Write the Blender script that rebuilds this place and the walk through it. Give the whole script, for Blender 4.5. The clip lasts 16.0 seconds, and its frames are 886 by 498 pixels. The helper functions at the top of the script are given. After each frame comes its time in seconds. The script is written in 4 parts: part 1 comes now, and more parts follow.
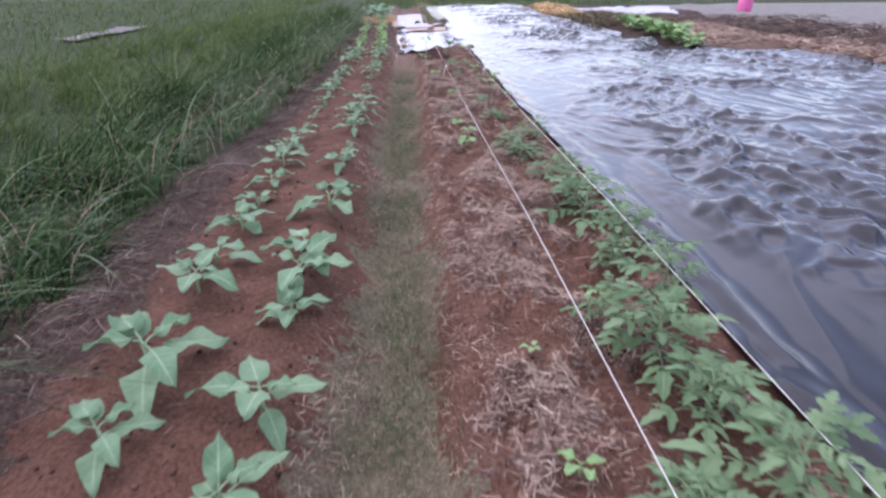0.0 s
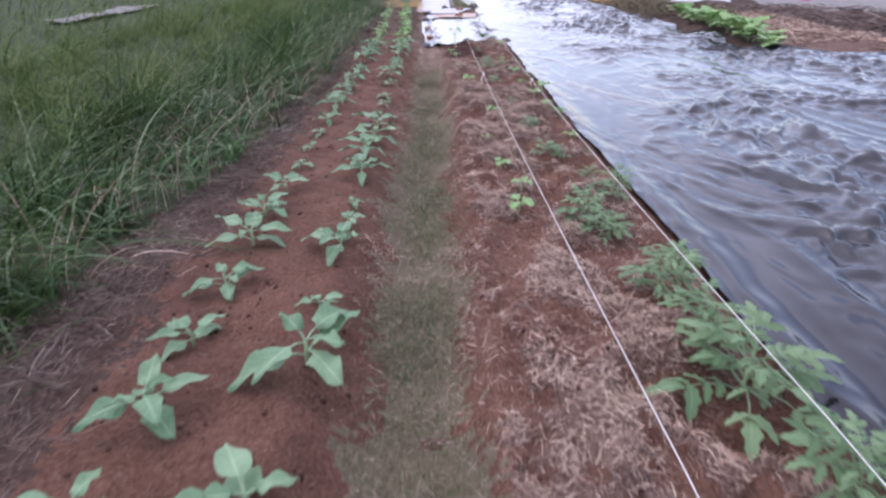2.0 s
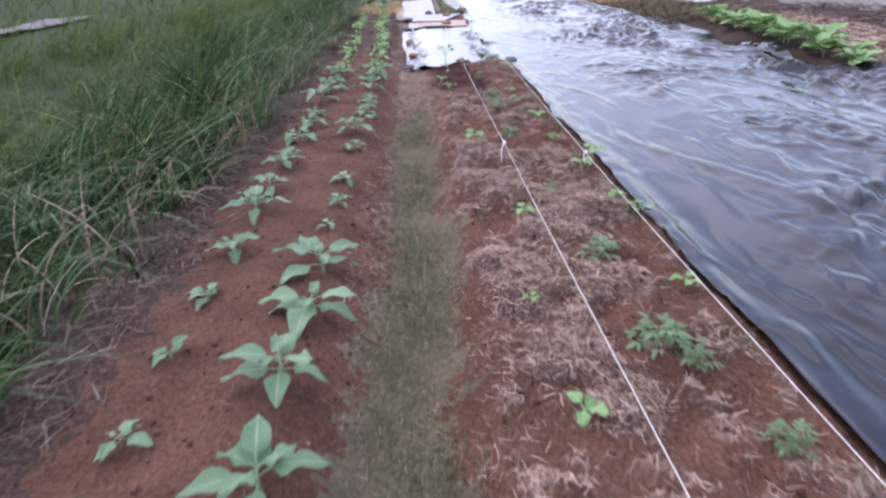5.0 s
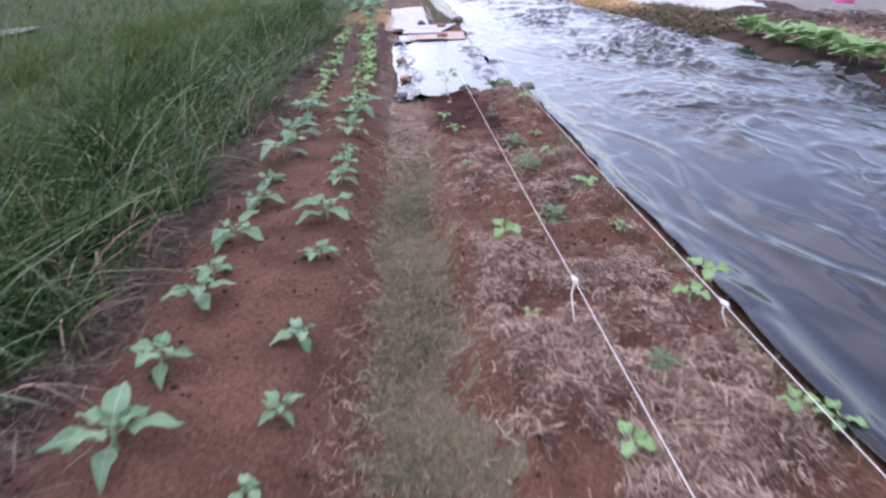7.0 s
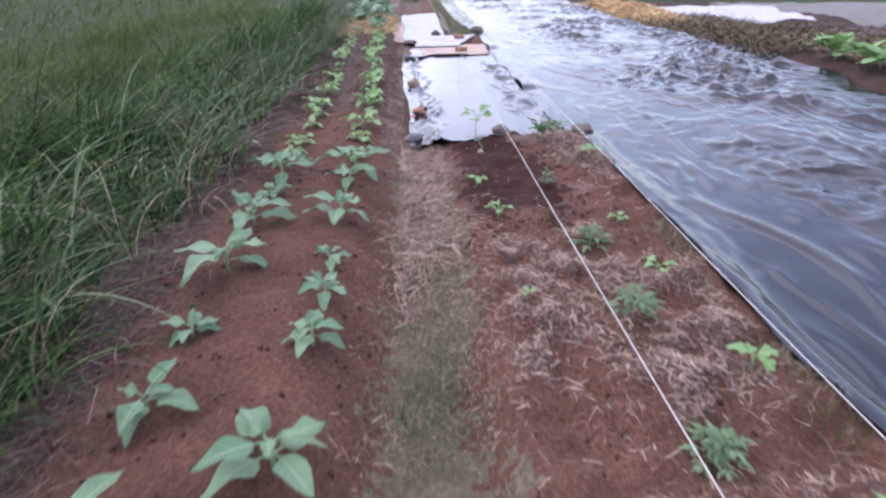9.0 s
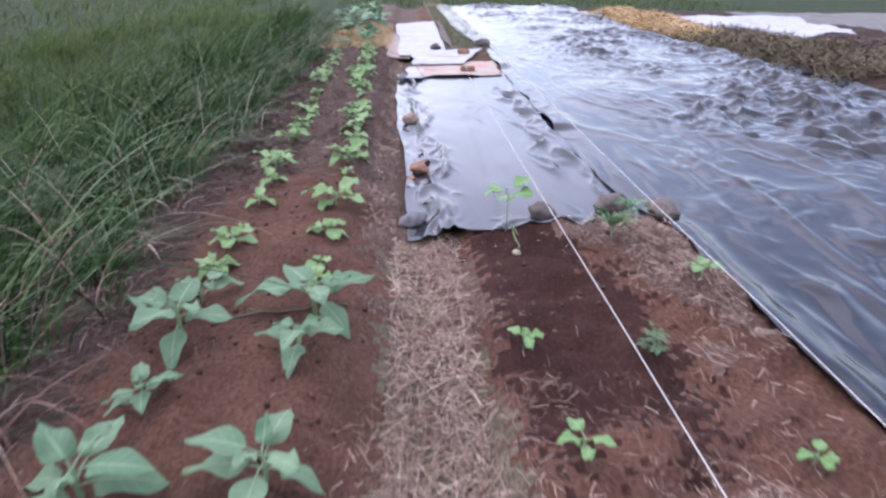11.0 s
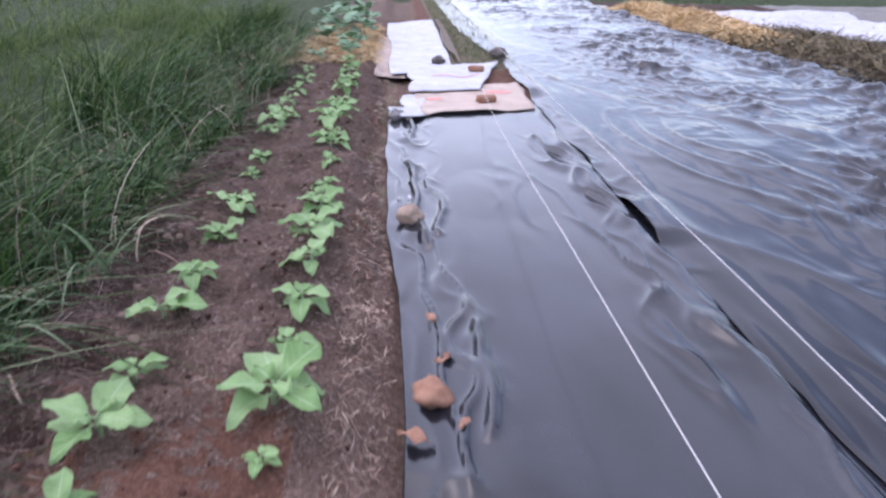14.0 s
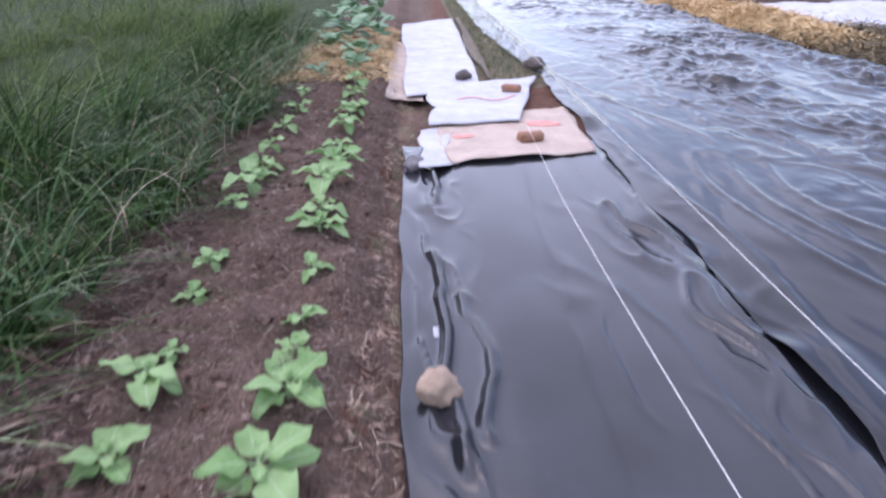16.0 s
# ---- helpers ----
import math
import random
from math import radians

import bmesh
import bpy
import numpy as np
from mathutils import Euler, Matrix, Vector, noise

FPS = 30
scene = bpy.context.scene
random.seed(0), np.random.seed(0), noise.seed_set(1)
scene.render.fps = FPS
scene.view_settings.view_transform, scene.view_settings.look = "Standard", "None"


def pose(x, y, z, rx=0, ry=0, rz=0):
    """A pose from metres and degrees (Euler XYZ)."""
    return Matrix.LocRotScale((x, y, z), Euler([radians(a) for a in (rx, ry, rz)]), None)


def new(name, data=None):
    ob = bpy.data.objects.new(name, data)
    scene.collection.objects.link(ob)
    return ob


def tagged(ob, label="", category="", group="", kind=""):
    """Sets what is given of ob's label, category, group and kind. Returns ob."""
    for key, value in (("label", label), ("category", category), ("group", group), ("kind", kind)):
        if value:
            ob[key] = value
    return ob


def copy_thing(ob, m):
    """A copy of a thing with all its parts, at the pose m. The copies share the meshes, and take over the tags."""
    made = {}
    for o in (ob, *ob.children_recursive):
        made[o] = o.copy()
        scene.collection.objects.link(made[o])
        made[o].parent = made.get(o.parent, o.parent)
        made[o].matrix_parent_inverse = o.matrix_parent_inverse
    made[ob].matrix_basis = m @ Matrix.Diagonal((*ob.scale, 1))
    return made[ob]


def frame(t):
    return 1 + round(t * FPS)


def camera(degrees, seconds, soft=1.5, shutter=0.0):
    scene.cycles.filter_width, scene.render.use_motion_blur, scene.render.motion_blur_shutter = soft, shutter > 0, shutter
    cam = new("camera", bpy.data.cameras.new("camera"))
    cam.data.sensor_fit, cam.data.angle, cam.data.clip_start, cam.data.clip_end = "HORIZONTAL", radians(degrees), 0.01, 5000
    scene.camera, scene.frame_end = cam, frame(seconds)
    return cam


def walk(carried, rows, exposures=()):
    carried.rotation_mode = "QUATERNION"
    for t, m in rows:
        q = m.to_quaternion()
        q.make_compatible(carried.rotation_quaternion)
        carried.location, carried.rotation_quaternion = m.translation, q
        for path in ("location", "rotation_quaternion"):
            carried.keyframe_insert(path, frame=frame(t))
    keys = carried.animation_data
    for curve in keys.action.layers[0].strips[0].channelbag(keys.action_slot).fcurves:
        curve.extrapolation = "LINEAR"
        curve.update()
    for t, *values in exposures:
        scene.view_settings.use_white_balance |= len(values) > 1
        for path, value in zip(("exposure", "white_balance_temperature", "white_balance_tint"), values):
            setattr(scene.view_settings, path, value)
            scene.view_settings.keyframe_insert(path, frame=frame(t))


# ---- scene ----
cam = camera(73.2, 16.0, soft=2.5, shutter=0.5)
METRES, EYE, TILT, LEAN, TURN = 15.2, 1.4, 0.0, 0.0, -2.9
ROWS = [
    (0.0, 0.0, 0.0, 0.0, -0.16, -24.44, 0.34),
    (0.5, -0.0026, 0.0291, 0.0011, 0.27, -25.02, 0.3),
    (1.0, -0.0061, 0.0593, 0.0036, 1.4, -24.32, 0.27),
    (1.5, -0.0076, 0.0889, 0.0038, 2.04, -25.05, -0.08),
    (2.0, -0.0101, 0.1213, 0.0036, 2.09, -26.17, -0.47),
    (2.5, -0.013, 0.1544, 0.0021, 0.65, -25.01, -1.08),
    (3.0, -0.0138, 0.1873, 0.003, 0.64, -25.41, -0.76),
    (5.5, -0.0242, 0.3456, 0.0009, -0.04, -26.3, 0.6),
    (6.0, -0.0268, 0.3779, 0.0, -0.48, -25.44, 0.58),
    (6.5, -0.029, 0.4086, -0.001, -0.32, -25.36, 0.57),
    (7.0, -0.0313, 0.4431, -0.0001, -0.67, -25.95, 0.32),
    (7.5, -0.0354, 0.4783, -0.0022, -1.85, -25.73, -0.41),
    (8.0, -0.0386, 0.5093, -0.0015, -0.92, -26.27, -0.14),
    (8.5, -0.0404, 0.5439, -0.0019, 0.19, -26.53, -0.09),
    (9.0, -0.0427, 0.5767, -0.0034, 0.17, -25.63, -0.57),
    (11.5, -0.0529, 0.7389, -0.0061, -0.35, -25.26, -1.22),
    (12.0, -0.055, 0.7681, -0.0052, -1.15, -26.31, -1.19),
    (12.5, -0.0572, 0.8016, -0.0064, -2.2, -26.41, -1.36),
    (13.0, -0.0572, 0.8304, -0.0067, -1.81, -26.42, -1.11),
    (13.5, -0.0578, 0.8601, -0.0048, -1.47, -27.33, -1.15),
    (14.0, -0.0612, 0.889, -0.0049, -0.89, -26.26, -1.19),
    (14.5, -0.0636, 0.9164, -0.0032, 0.33, -27.58, -0.86),
    (15.0, -0.0629, 0.9421, -0.0043, 1.17, -27.71, -0.42),
    (15.5, -0.0643, 0.9645, -0.0046, 0.64, -27.44, -0.45),
    (16.0, -0.068, 0.9965, -0.0029, 0.38, -27.14, -0.41),
]
walk(cam, [(t, pose(0, 0, EYE, TILT, LEAN, TURN) @ pose(METRES * x, METRES * y, METRES * z, 90 + pitch, roll, yaw)) for t, x, y, z, yaw, pitch, roll in ROWS],
     exposures=[(0.0, 1.2, 6050, 28), (16.0, 1.2, 5900, 26)])

# ---- light ----
SUN_UP, SUN_TURN = 62.0, -60.0
world = bpy.data.worlds.new("overcast_sky")
scene.world = world
world.use_nodes = True
wn = world.node_tree
sky = wn.nodes.new("ShaderNodeTexSky")
sky.sky_type = "NISHITA"
sky.sun_disc = False
sky.sun_elevation, sky.sun_rotation = radians(SUN_UP), radians(SUN_TURN)
sky.air_density, sky.dust_density, sky.ozone_density = 1.1, 1.2, 1.0
haze = wn.nodes.new("ShaderNodeHueSaturation")
haze.inputs["Saturation"].default_value = 0.68
wn.links.new(sky.outputs["Color"], haze.inputs["Color"])
wn.links.new(haze.outputs["Color"], wn.nodes["Background"].inputs["Color"])
wn.nodes["Background"].inputs["Strength"].default_value = 0.15
sun = new("sun", bpy.data.lights.new("sun", "SUN"))
sun.data.energy, sun.data.angle, sun.data.color = 1.15, radians(140), (1.0, 0.94, 0.87)
sun.rotation_euler = Euler((radians(90 - SUN_UP), 0, radians(180 - SUN_TURN)))


# ---- materials ----
def material(name, rough=0.8, spec=0.3):
    m = bpy.data.materials.new(name)
    m.use_nodes = True
    nt = m.node_tree
    b = nt.nodes["Principled BSDF"]
    b.inputs["Roughness"].default_value = rough
    b.inputs["Specular IOR Level"].default_value = spec
    return m, nt, b


def noise_node(nt, scale, detail=4.0, rough=0.6, vec=None, distort=0.0):
    n = nt.nodes.new("ShaderNodeTexNoise")
    n.inputs["Scale"].default_value = scale
    n.inputs["Detail"].default_value = detail
    n.inputs["Roughness"].default_value = rough
    n.inputs["Distortion"].default_value = distort
    if vec is None:
        vec = nt.nodes.new("ShaderNodeTexCoord").outputs["Object"]
    nt.links.new(vec, n.inputs["Vector"])
    return n.outputs["Fac"]


def ramp(nt, fac, stops):
    r = nt.nodes.new("ShaderNodeValToRGB")
    e = r.color_ramp.elements
    while len(e) < len(stops):
        e.new(0.5)
    for k, (p, c) in enumerate(stops):
        e[k].position, e[k].color = p, (*c, 1.0)
    nt.links.new(fac, r.inputs["Fac"])
    return r.outputs["Color"]


def mix(nt, fac, a, b, mode="MIX"):
    n = nt.nodes.new("ShaderNodeMix")
    n.data_type, n.blend_type = "RGBA", mode
    for value, socket in ((fac, n.inputs[0]), (a, n.inputs[6]), (b, n.inputs[7])):
        if isinstance(value, (int, float)):
            socket.default_value = value
        elif isinstance(value, tuple):
            socket.default_value = (*value, 1.0)
        else:
            nt.links.new(value, socket)
    return n.outputs[2]


def bump(nt, b, height, strength=0.5, dist=0.01):
    n = nt.nodes.new("ShaderNodeBump")
    n.inputs["Strength"].default_value, n.inputs["Distance"].default_value = strength, dist
    nt.links.new(height, n.inputs["Height"])
    nt.links.new(n.outputs["Normal"], b.inputs["Normal"])


def earth(name, dark, mid, light, fleck, fleck_amount=0.62):
    m, nt, b = material(name, 0.95, 0.15)
    fine, wide = noise_node(nt, 55, 6, 0.7), noise_node(nt, 3.0, 4, 0.6)
    base = ramp(nt, fine, [(0.3, dark), (0.52, mid), (0.75, light)])
    base = mix(nt, ramp(nt, wide, [(0.35, (0, 0, 0)), (0.65, (1, 1, 1))]), base, mix(nt, 0.55, base, dark))
    spots = ramp(nt, noise_node(nt, 120, 3, 0.6, None, 1.5), [(fleck_amount, (0, 0, 0)), (fleck_amount + 0.06, (1, 1, 1))])
    nt.links.new(mix(nt, spots, base, fleck), b.inputs["Base Color"])
    bump(nt, b, noise_node(nt, 90, 6, 0.7), 0.7, 0.02)
    return m


def island_mix(name, stops, rough=0.7, through_light=0.0, spec=0.3, per_object=False):
    """Blades, straws and small leaves: every island takes its own tone."""
    m, nt, b = material(name, rough, spec)
    if per_object:
        rnd = nt.nodes.new("ShaderNodeObjectInfo").outputs["Random"]
    else:
        rnd = nt.nodes.new("ShaderNodeNewGeometry").outputs["Random Per Island"]
    col = ramp(nt, rnd, stops)
    col = mix(nt, 0.35, col, ramp(nt, noise_node(nt, 1.3, 3), [(0.3, (0.3, 0.3, 0.3)), (0.7, (1, 1, 1))]), "MULTIPLY")
    nt.links.new(col, b.inputs["Base Color"])
    if through_light:
        t = nt.nodes.new("ShaderNodeBsdfTranslucent")
        nt.links.new(col, t.inputs["Color"])
        s = nt.nodes.new("ShaderNodeMixShader")
        s.inputs[0].default_value = through_light
        nt.links.new(b.outputs[0], s.inputs[1])
        nt.links.new(t.outputs[0], s.inputs[2])
        nt.links.new(s.outputs[0], nt.nodes["Material Output"].inputs["Surface"])
    return m


def leaf_material(name, low, high, vein, rough=0.55):
    """Leaf blade with a pale midrib and side veins along its UV map."""
    m, nt, b = material(name, rough, 0.4)
    rnd = nt.nodes.new("ShaderNodeObjectInfo").outputs["Random"]
    col = ramp(nt, rnd, [(0.0, low), (1.0, high)])
    col = mix(nt, 0.3, col, ramp(nt, noise_node(nt, 40, 4), [(0.3, (0.45, 0.45, 0.45)), (0.7, (1, 1, 1))]), "MULTIPLY")
    uv = nt.nodes.new("ShaderNodeSeparateXYZ")
    nt.links.new(nt.nodes.new("ShaderNodeTexCoord").outputs["UV"], uv.inputs[0])

    def op(kind, a, c):
        n = nt.nodes.new("ShaderNodeMath")
        n.operation = kind
        for k, v in enumerate((a, c)):
            if v is None:
                continue
            if isinstance(v, (int, float)):
                n.inputs[k].default_value = v
            else:
                nt.links.new(v, n.inputs[k])
        return n.outputs[0]

    off = op("ABSOLUTE", op("SUBTRACT", uv.outputs["X"], 0.5), None)
    rib = op("LESS_THAN", off, 0.03)
    side = op("LESS_THAN", op("FRACT", op("SUBTRACT", op("MULTIPLY", uv.outputs["Y"], 6.0), op("MULTIPLY", off, 3.0)), None), 0.1)
    lines = op("MAXIMUM", rib, op("MULTIPLY", side, 0.45))
    col = mix(nt, op("MULTIPLY", lines, 0.6), col, vein)
    nt.links.new(col, b.inputs["Base Color"])
    bump(nt, b, lines, 0.4, 0.004)
    t = nt.nodes.new("ShaderNodeBsdfTranslucent")
    nt.links.new(col, t.inputs["Color"])
    s = nt.nodes.new("ShaderNodeMixShader")
    s.inputs[0].default_value = 0.25
    nt.links.new(b.outputs[0], s.inputs[1])
    nt.links.new(t.outputs[0], s.inputs[2])
    nt.links.new(s.outputs[0], nt.nodes["Material Output"].inputs["Surface"])
    return m


def mottled(name, a, c, scale=8.0, rough=0.8, relief=0.4, spec=0.3, depth=0.01):
    m, nt, b = material(name, rough, spec)
    col = ramp(nt, noise_node(nt, scale, 5, 0.65), [(0.3, a), (0.7, c)])
    col = mix(nt, 0.25, col, ramp(nt, noise_node(nt, scale * 9, 3, 0.6), [(0.3, (0.4, 0.4, 0.4)), (0.7, (1, 1, 1))]), "MULTIPLY")
    nt.links.new(col, b.inputs["Base Color"])
    bump(nt, b, noise_node(nt, scale * 5, 5, 0.65), relief, depth)
    return m


def plastic(name, base, dusty, creased, smooth, gloss):
    """Glossy dark polythene sheeting with a film of dust."""
    m, nt, b = material(name, 0.2, gloss)
    dust = noise_node(nt, 1.6, 6, 0.65)
    col = ramp(nt, dust, [(0.35, base), (0.75, dusty)])
    nt.links.new(col, b.inputs["Base Color"])
    rough = nt.nodes.new("ShaderNodeMapRange")
    rough.inputs["To Min"].default_value, rough.inputs["To Max"].default_value = smooth, smooth + 0.11
    nt.links.new(dust, rough.inputs["Value"])
    nt.links.new(rough.outputs[0], b.inputs["Roughness"])
    stretch = nt.nodes.new("ShaderNodeMapping")
    stretch.inputs["Scale"].default_value = (1.0, 0.3, 1.0)
    stretch.inputs["Rotation"].default_value = (0, 0, 0.12)
    nt.links.new(nt.nodes.new("ShaderNodeTexCoord").outputs["Object"], stretch.inputs["Vector"])
    ridge = nt.nodes.new("ShaderNodeTexNoise")
    ridge.noise_type = "RIDGED_MULTIFRACTAL"
    ridge.inputs["Scale"].default_value, ridge.inputs["Detail"].default_value = 4.0, 2.5
    ridge.inputs["Distortion"].default_value = 0.6
    nt.links.new(stretch.outputs[0], ridge.inputs["Vector"])
    patchy = ramp(nt, noise_node(nt, 0.55, 2, 0.5), [(0.42, (0.1, 0.1, 0.1)), (0.58, (1, 1, 1))])
    folds = mix(nt, 1.0, ridge.outputs["Fac"], patchy, "MULTIPLY")
    bump(nt, b, folds, creased, 0.09)
    b.inputs["Coat Weight"].default_value, b.inputs["Coat Roughness"].default_value = 0.08, smooth + 0.03
    b.inputs["Coat IOR"].default_value = 1.55
    nt.links.new(b.inputs["Normal"].links[0].from_socket, b.inputs["Coat Normal"])
    return m


M_SOIL = earth("red_soil", (0.056, 0.027, 0.017), (0.145, 0.073, 0.048), (0.25, 0.137, 0.095), (0.27, 0.17, 0.125))
M_MOIST = earth("moist_dark_soil", (0.025, 0.011, 0.008), (0.06, 0.027, 0.02), (0.105, 0.05, 0.037), (0.2, 0.12, 0.09), 0.66)
M_PATH = earth("trodden_path_earth", (0.066, 0.048, 0.032), (0.17, 0.13, 0.088), (0.32, 0.25, 0.185), (0.145, 0.16, 0.085), 0.54)
M_THATCH = earth("matted_dead_grass", (0.03, 0.018, 0.013), (0.08, 0.049, 0.037), (0.18, 0.12, 0.095), (0.27, 0.205, 0.168), 0.6)
M_MULCH = earth("straw_covered_soil", (0.045, 0.022, 0.015), (0.125, 0.075, 0.055), (0.27, 0.19, 0.15), (0.46, 0.36, 0.29), 0.58)
M_BROWN = earth("brown_mulched_soil", (0.053, 0.033, 0.024), (0.138, 0.092, 0.069), (0.26, 0.185, 0.147), (0.36, 0.26, 0.21), 0.58)
M_BANK = earth("dark_bank_soil", (0.03, 0.02, 0.015), (0.07, 0.045, 0.034), (0.13, 0.088, 0.066), (0.22, 0.16, 0.12), 0.64)
# near-black greens hold the shade of the hollows at the grass roots
M_MEADOW = earth("meadow_floor_painted_shade", (0.01, 0.016, 0.006), (0.03, 0.045, 0.017), (0.07, 0.09, 0.04), (0.09, 0.12, 0.05), 0.55)
M_ROAD = earth("pale_dirt_road", (0.14, 0.13, 0.12), (0.23, 0.22, 0.2), (0.32, 0.3, 0.28), (0.36, 0.34, 0.3), 0.66)
# darkest tones paint in the deep shade among the near blades
M_TALL = island_mix("tall_grass_painted_shade", [(0.0, (0.005, 0.018, 0.003)), (0.45, (0.02, 0.052, 0.01)), (0.8, (0.07, 0.14, 0.032)), (0.94, (0.16, 0.23, 0.085)), (1.0, (0.34, 0.38, 0.22))], 0.7, 0.25, 0.15)
# lighter copy for distant grass: its brighter lighting is put into the colour
M_FARGRASS = island_mix("meadow_grass_painted_lit", [(0.0, (0.035, 0.07, 0.016)), (0.5, (0.09, 0.14, 0.038)), (1.0, (0.2, 0.24, 0.085))], 0.75, 0.25, 0.15)
M_BROAD = island_mix("broad_grass_blades", [(0.0, (0.035, 0.085, 0.025)), (0.65, (0.09, 0.17, 0.06)), (1.0, (0.26, 0.33, 0.18))], 0.55, 0.25, 0.3)
M_TURF = island_mix("short_path_grass", [(0.0, (0.05, 0.085, 0.03)), (0.5, (0.135, 0.18, 0.07)), (0.74, (0.26, 0.25, 0.145)), (0.82, (0.38, 0.29, 0.215)), (1.0, (0.56, 0.44, 0.34))], 0.6, 0.2)
M_STRAW = island_mix("dry_straw", [(0.0, (0.11, 0.055, 0.036)), (0.35, (0.28, 0.175, 0.125)), (0.75, (0.5, 0.36, 0.265)), (1.0, (0.7, 0.56, 0.43))], 0.75)
M_OLDSTRAW = island_mix("weathered_straw", [(0.0, (0.034, 0.022, 0.016)), (0.5, (0.1, 0.067, 0.051)), (0.9, (0.21, 0.15, 0.12)), (1.0, (0.46, 0.37, 0.3))], 0.8)
M_ROTTED = island_mix("rotted_straw_stalks", [(0.0, (0.06, 0.034, 0.024)), (0.5, (0.15, 0.092, 0.068)), (1.0, (0.27, 0.185, 0.145))], 0.85)
M_DRYGREEN = island_mix("withered_olive_grass", [(0.0, (0.05, 0.04, 0.022)), (0.5, (0.12, 0.095, 0.05)), (1.0, (0.24, 0.19, 0.11))], 0.85)
M_GOLD = island_mix("golden_straw", [(0.0, (0.38, 0.24, 0.10)), (0.5, (0.58, 0.40, 0.19)), (1.0, (0.72, 0.56, 0.32))], 0.75)
M_SUN = leaf_material("sunflower_leaf", (0.12, 0.235, 0.115), (0.22, 0.35, 0.19), (0.34, 0.46, 0.28))
M_SUNYOUNG = leaf_material("young_sunflower_leaf", (0.18, 0.325, 0.10), (0.3, 0.45, 0.18), (0.38, 0.5, 0.28))
M_TOMATO = leaf_material("tomato_leaf", (0.10, 0.185, 0.075), (0.18, 0.28, 0.13), (0.26, 0.35, 0.2))
M_BEAN = leaf_material("bean_leaf", (0.17, 0.33, 0.10), (0.26, 0.43, 0.17), (0.38, 0.54, 0.26))
M_STEM = mottled("green_stem", (0.22, 0.34, 0.15), (0.32, 0.42, 0.22), 60, 0.6, 0.2)
M_PLASTIC = plastic("black_polythene", (0.006, 0.0062, 0.007), (0.022, 0.0235, 0.028), 0.4, 0.06, 0.3)
M_SMOOTHPLASTIC = plastic("smooth_black_polythene", (0.006, 0.0062, 0.007), (0.027, 0.029, 0.036), 0.1, 0.12, 0.52)
M_STRING = mottled("white_twine", (0.62, 0.58, 0.54), (0.8, 0.78, 0.74), 200, 0.8, 0.5)
M_STONE = mottled("tan_stone", (0.27, 0.195, 0.14), (0.46, 0.345, 0.255), 22, 0.85, 0.6)
M_BROWNSTONE = mottled("brown_grey_stone", (0.085, 0.07, 0.06), (0.22, 0.18, 0.15), 20, 0.85, 0.7)
M_GREYSTONE = mottled("grey_stone", (0.11, 0.105, 0.105), (0.27, 0.25, 0.25), 14, 0.85, 0.6)
M_DARKSTONE = mottled("dark_stone", (0.07, 0.055, 0.05), (0.17, 0.14, 0.12), 14, 0.85, 0.6)
M_BRICK = mottled("weathered_brick", (0.24, 0.12, 0.075), (0.40, 0.22, 0.14), 18, 0.9, 0.6)
M_CARD = mottled("faded_cardboard", (0.40, 0.31, 0.25), (0.53, 0.43, 0.355), 5, 0.9, 0.2)
M_PAPER = mottled("white_board", (0.40, 0.395, 0.415), (0.54, 0.535, 0.56), 4, 0.7, 0.2)
M_REDINK = mottled("red_ink", (0.62, 0.2, 0.17), (0.72, 0.36, 0.3), 20, 0.8, 0.1)
M_WOOD = mottled("weathered_board_wood", (0.09, 0.07, 0.05), (0.2, 0.16, 0.12), 12, 0.85, 0.5)
M_CLOD = island_mix("soil_clods", [(0.0, (0.05, 0.023, 0.016)), (0.6, (0.10, 0.047, 0.033)), (1.0, (0.17, 0.09, 0.066))], 0.95)
M_BUD = mottled("pale_yellow_bud", (0.4, 0.36, 0.2), (0.6, 0.54, 0.34), 60, 0.8, 0.3)
M_PINK = mottled("pink_plastic", (0.62, 0.1, 0.28), (0.75, 0.2, 0.4), 6, 0.5, 0.1)


# ---- shape helpers ----
PERM = np.random.RandomState(7).permutation(512)


def vnoise(x, y, seed=0):
    """Smooth value noise, -1 to 1, for whole arrays."""
    x, y = np.asarray(x, float), np.asarray(y, float)
    xi, yi = np.floor(x).astype(int), np.floor(y).astype(int)
    fx, fy = x - xi, y - yi
    fx, fy = fx * fx * (3 - 2 * fx), fy * fy * (3 - 2 * fy)

    def at(i, j):
        return PERM[(PERM[(i + seed * 17) % 512] + j) % 512] / 255.5 - 1.0

    a = at(xi, yi) * (1 - fx) + at(xi + 1, yi) * fx
    b = at(xi, yi + 1) * (1 - fx) + at(xi + 1, yi + 1) * fx
    return a * (1 - fy) + b * fy


def facets(x, y, seed=0):
    """Noise in flat, sharp-edged triangles, for crumpled film."""
    xi, yi = np.floor(x).astype(int), np.floor(y).astype(int)
    fx, fy = x - xi, y - yi

    def at(i, j):
        return PERM[(PERM[(i + seed * 17) % 512] + j) % 512] / 255.5 - 1.0

    a, b, c, d = at(xi, yi), at(xi + 1, yi), at(xi, yi + 1), at(xi + 1, yi + 1)
    return np.where(fx > fy, a + fx * (b - a) + fy * (d - b), a + fy * (c - a) + fx * (d - c))


def fbm(x, y, seed=0, octaves=4, gain=0.5):
    total, amp = 0, 1
    for k in range(octaves):
        total = total + amp * vnoise(x * 2 ** k, y * 2 ** k, seed + k)
        amp *= gain
    return total


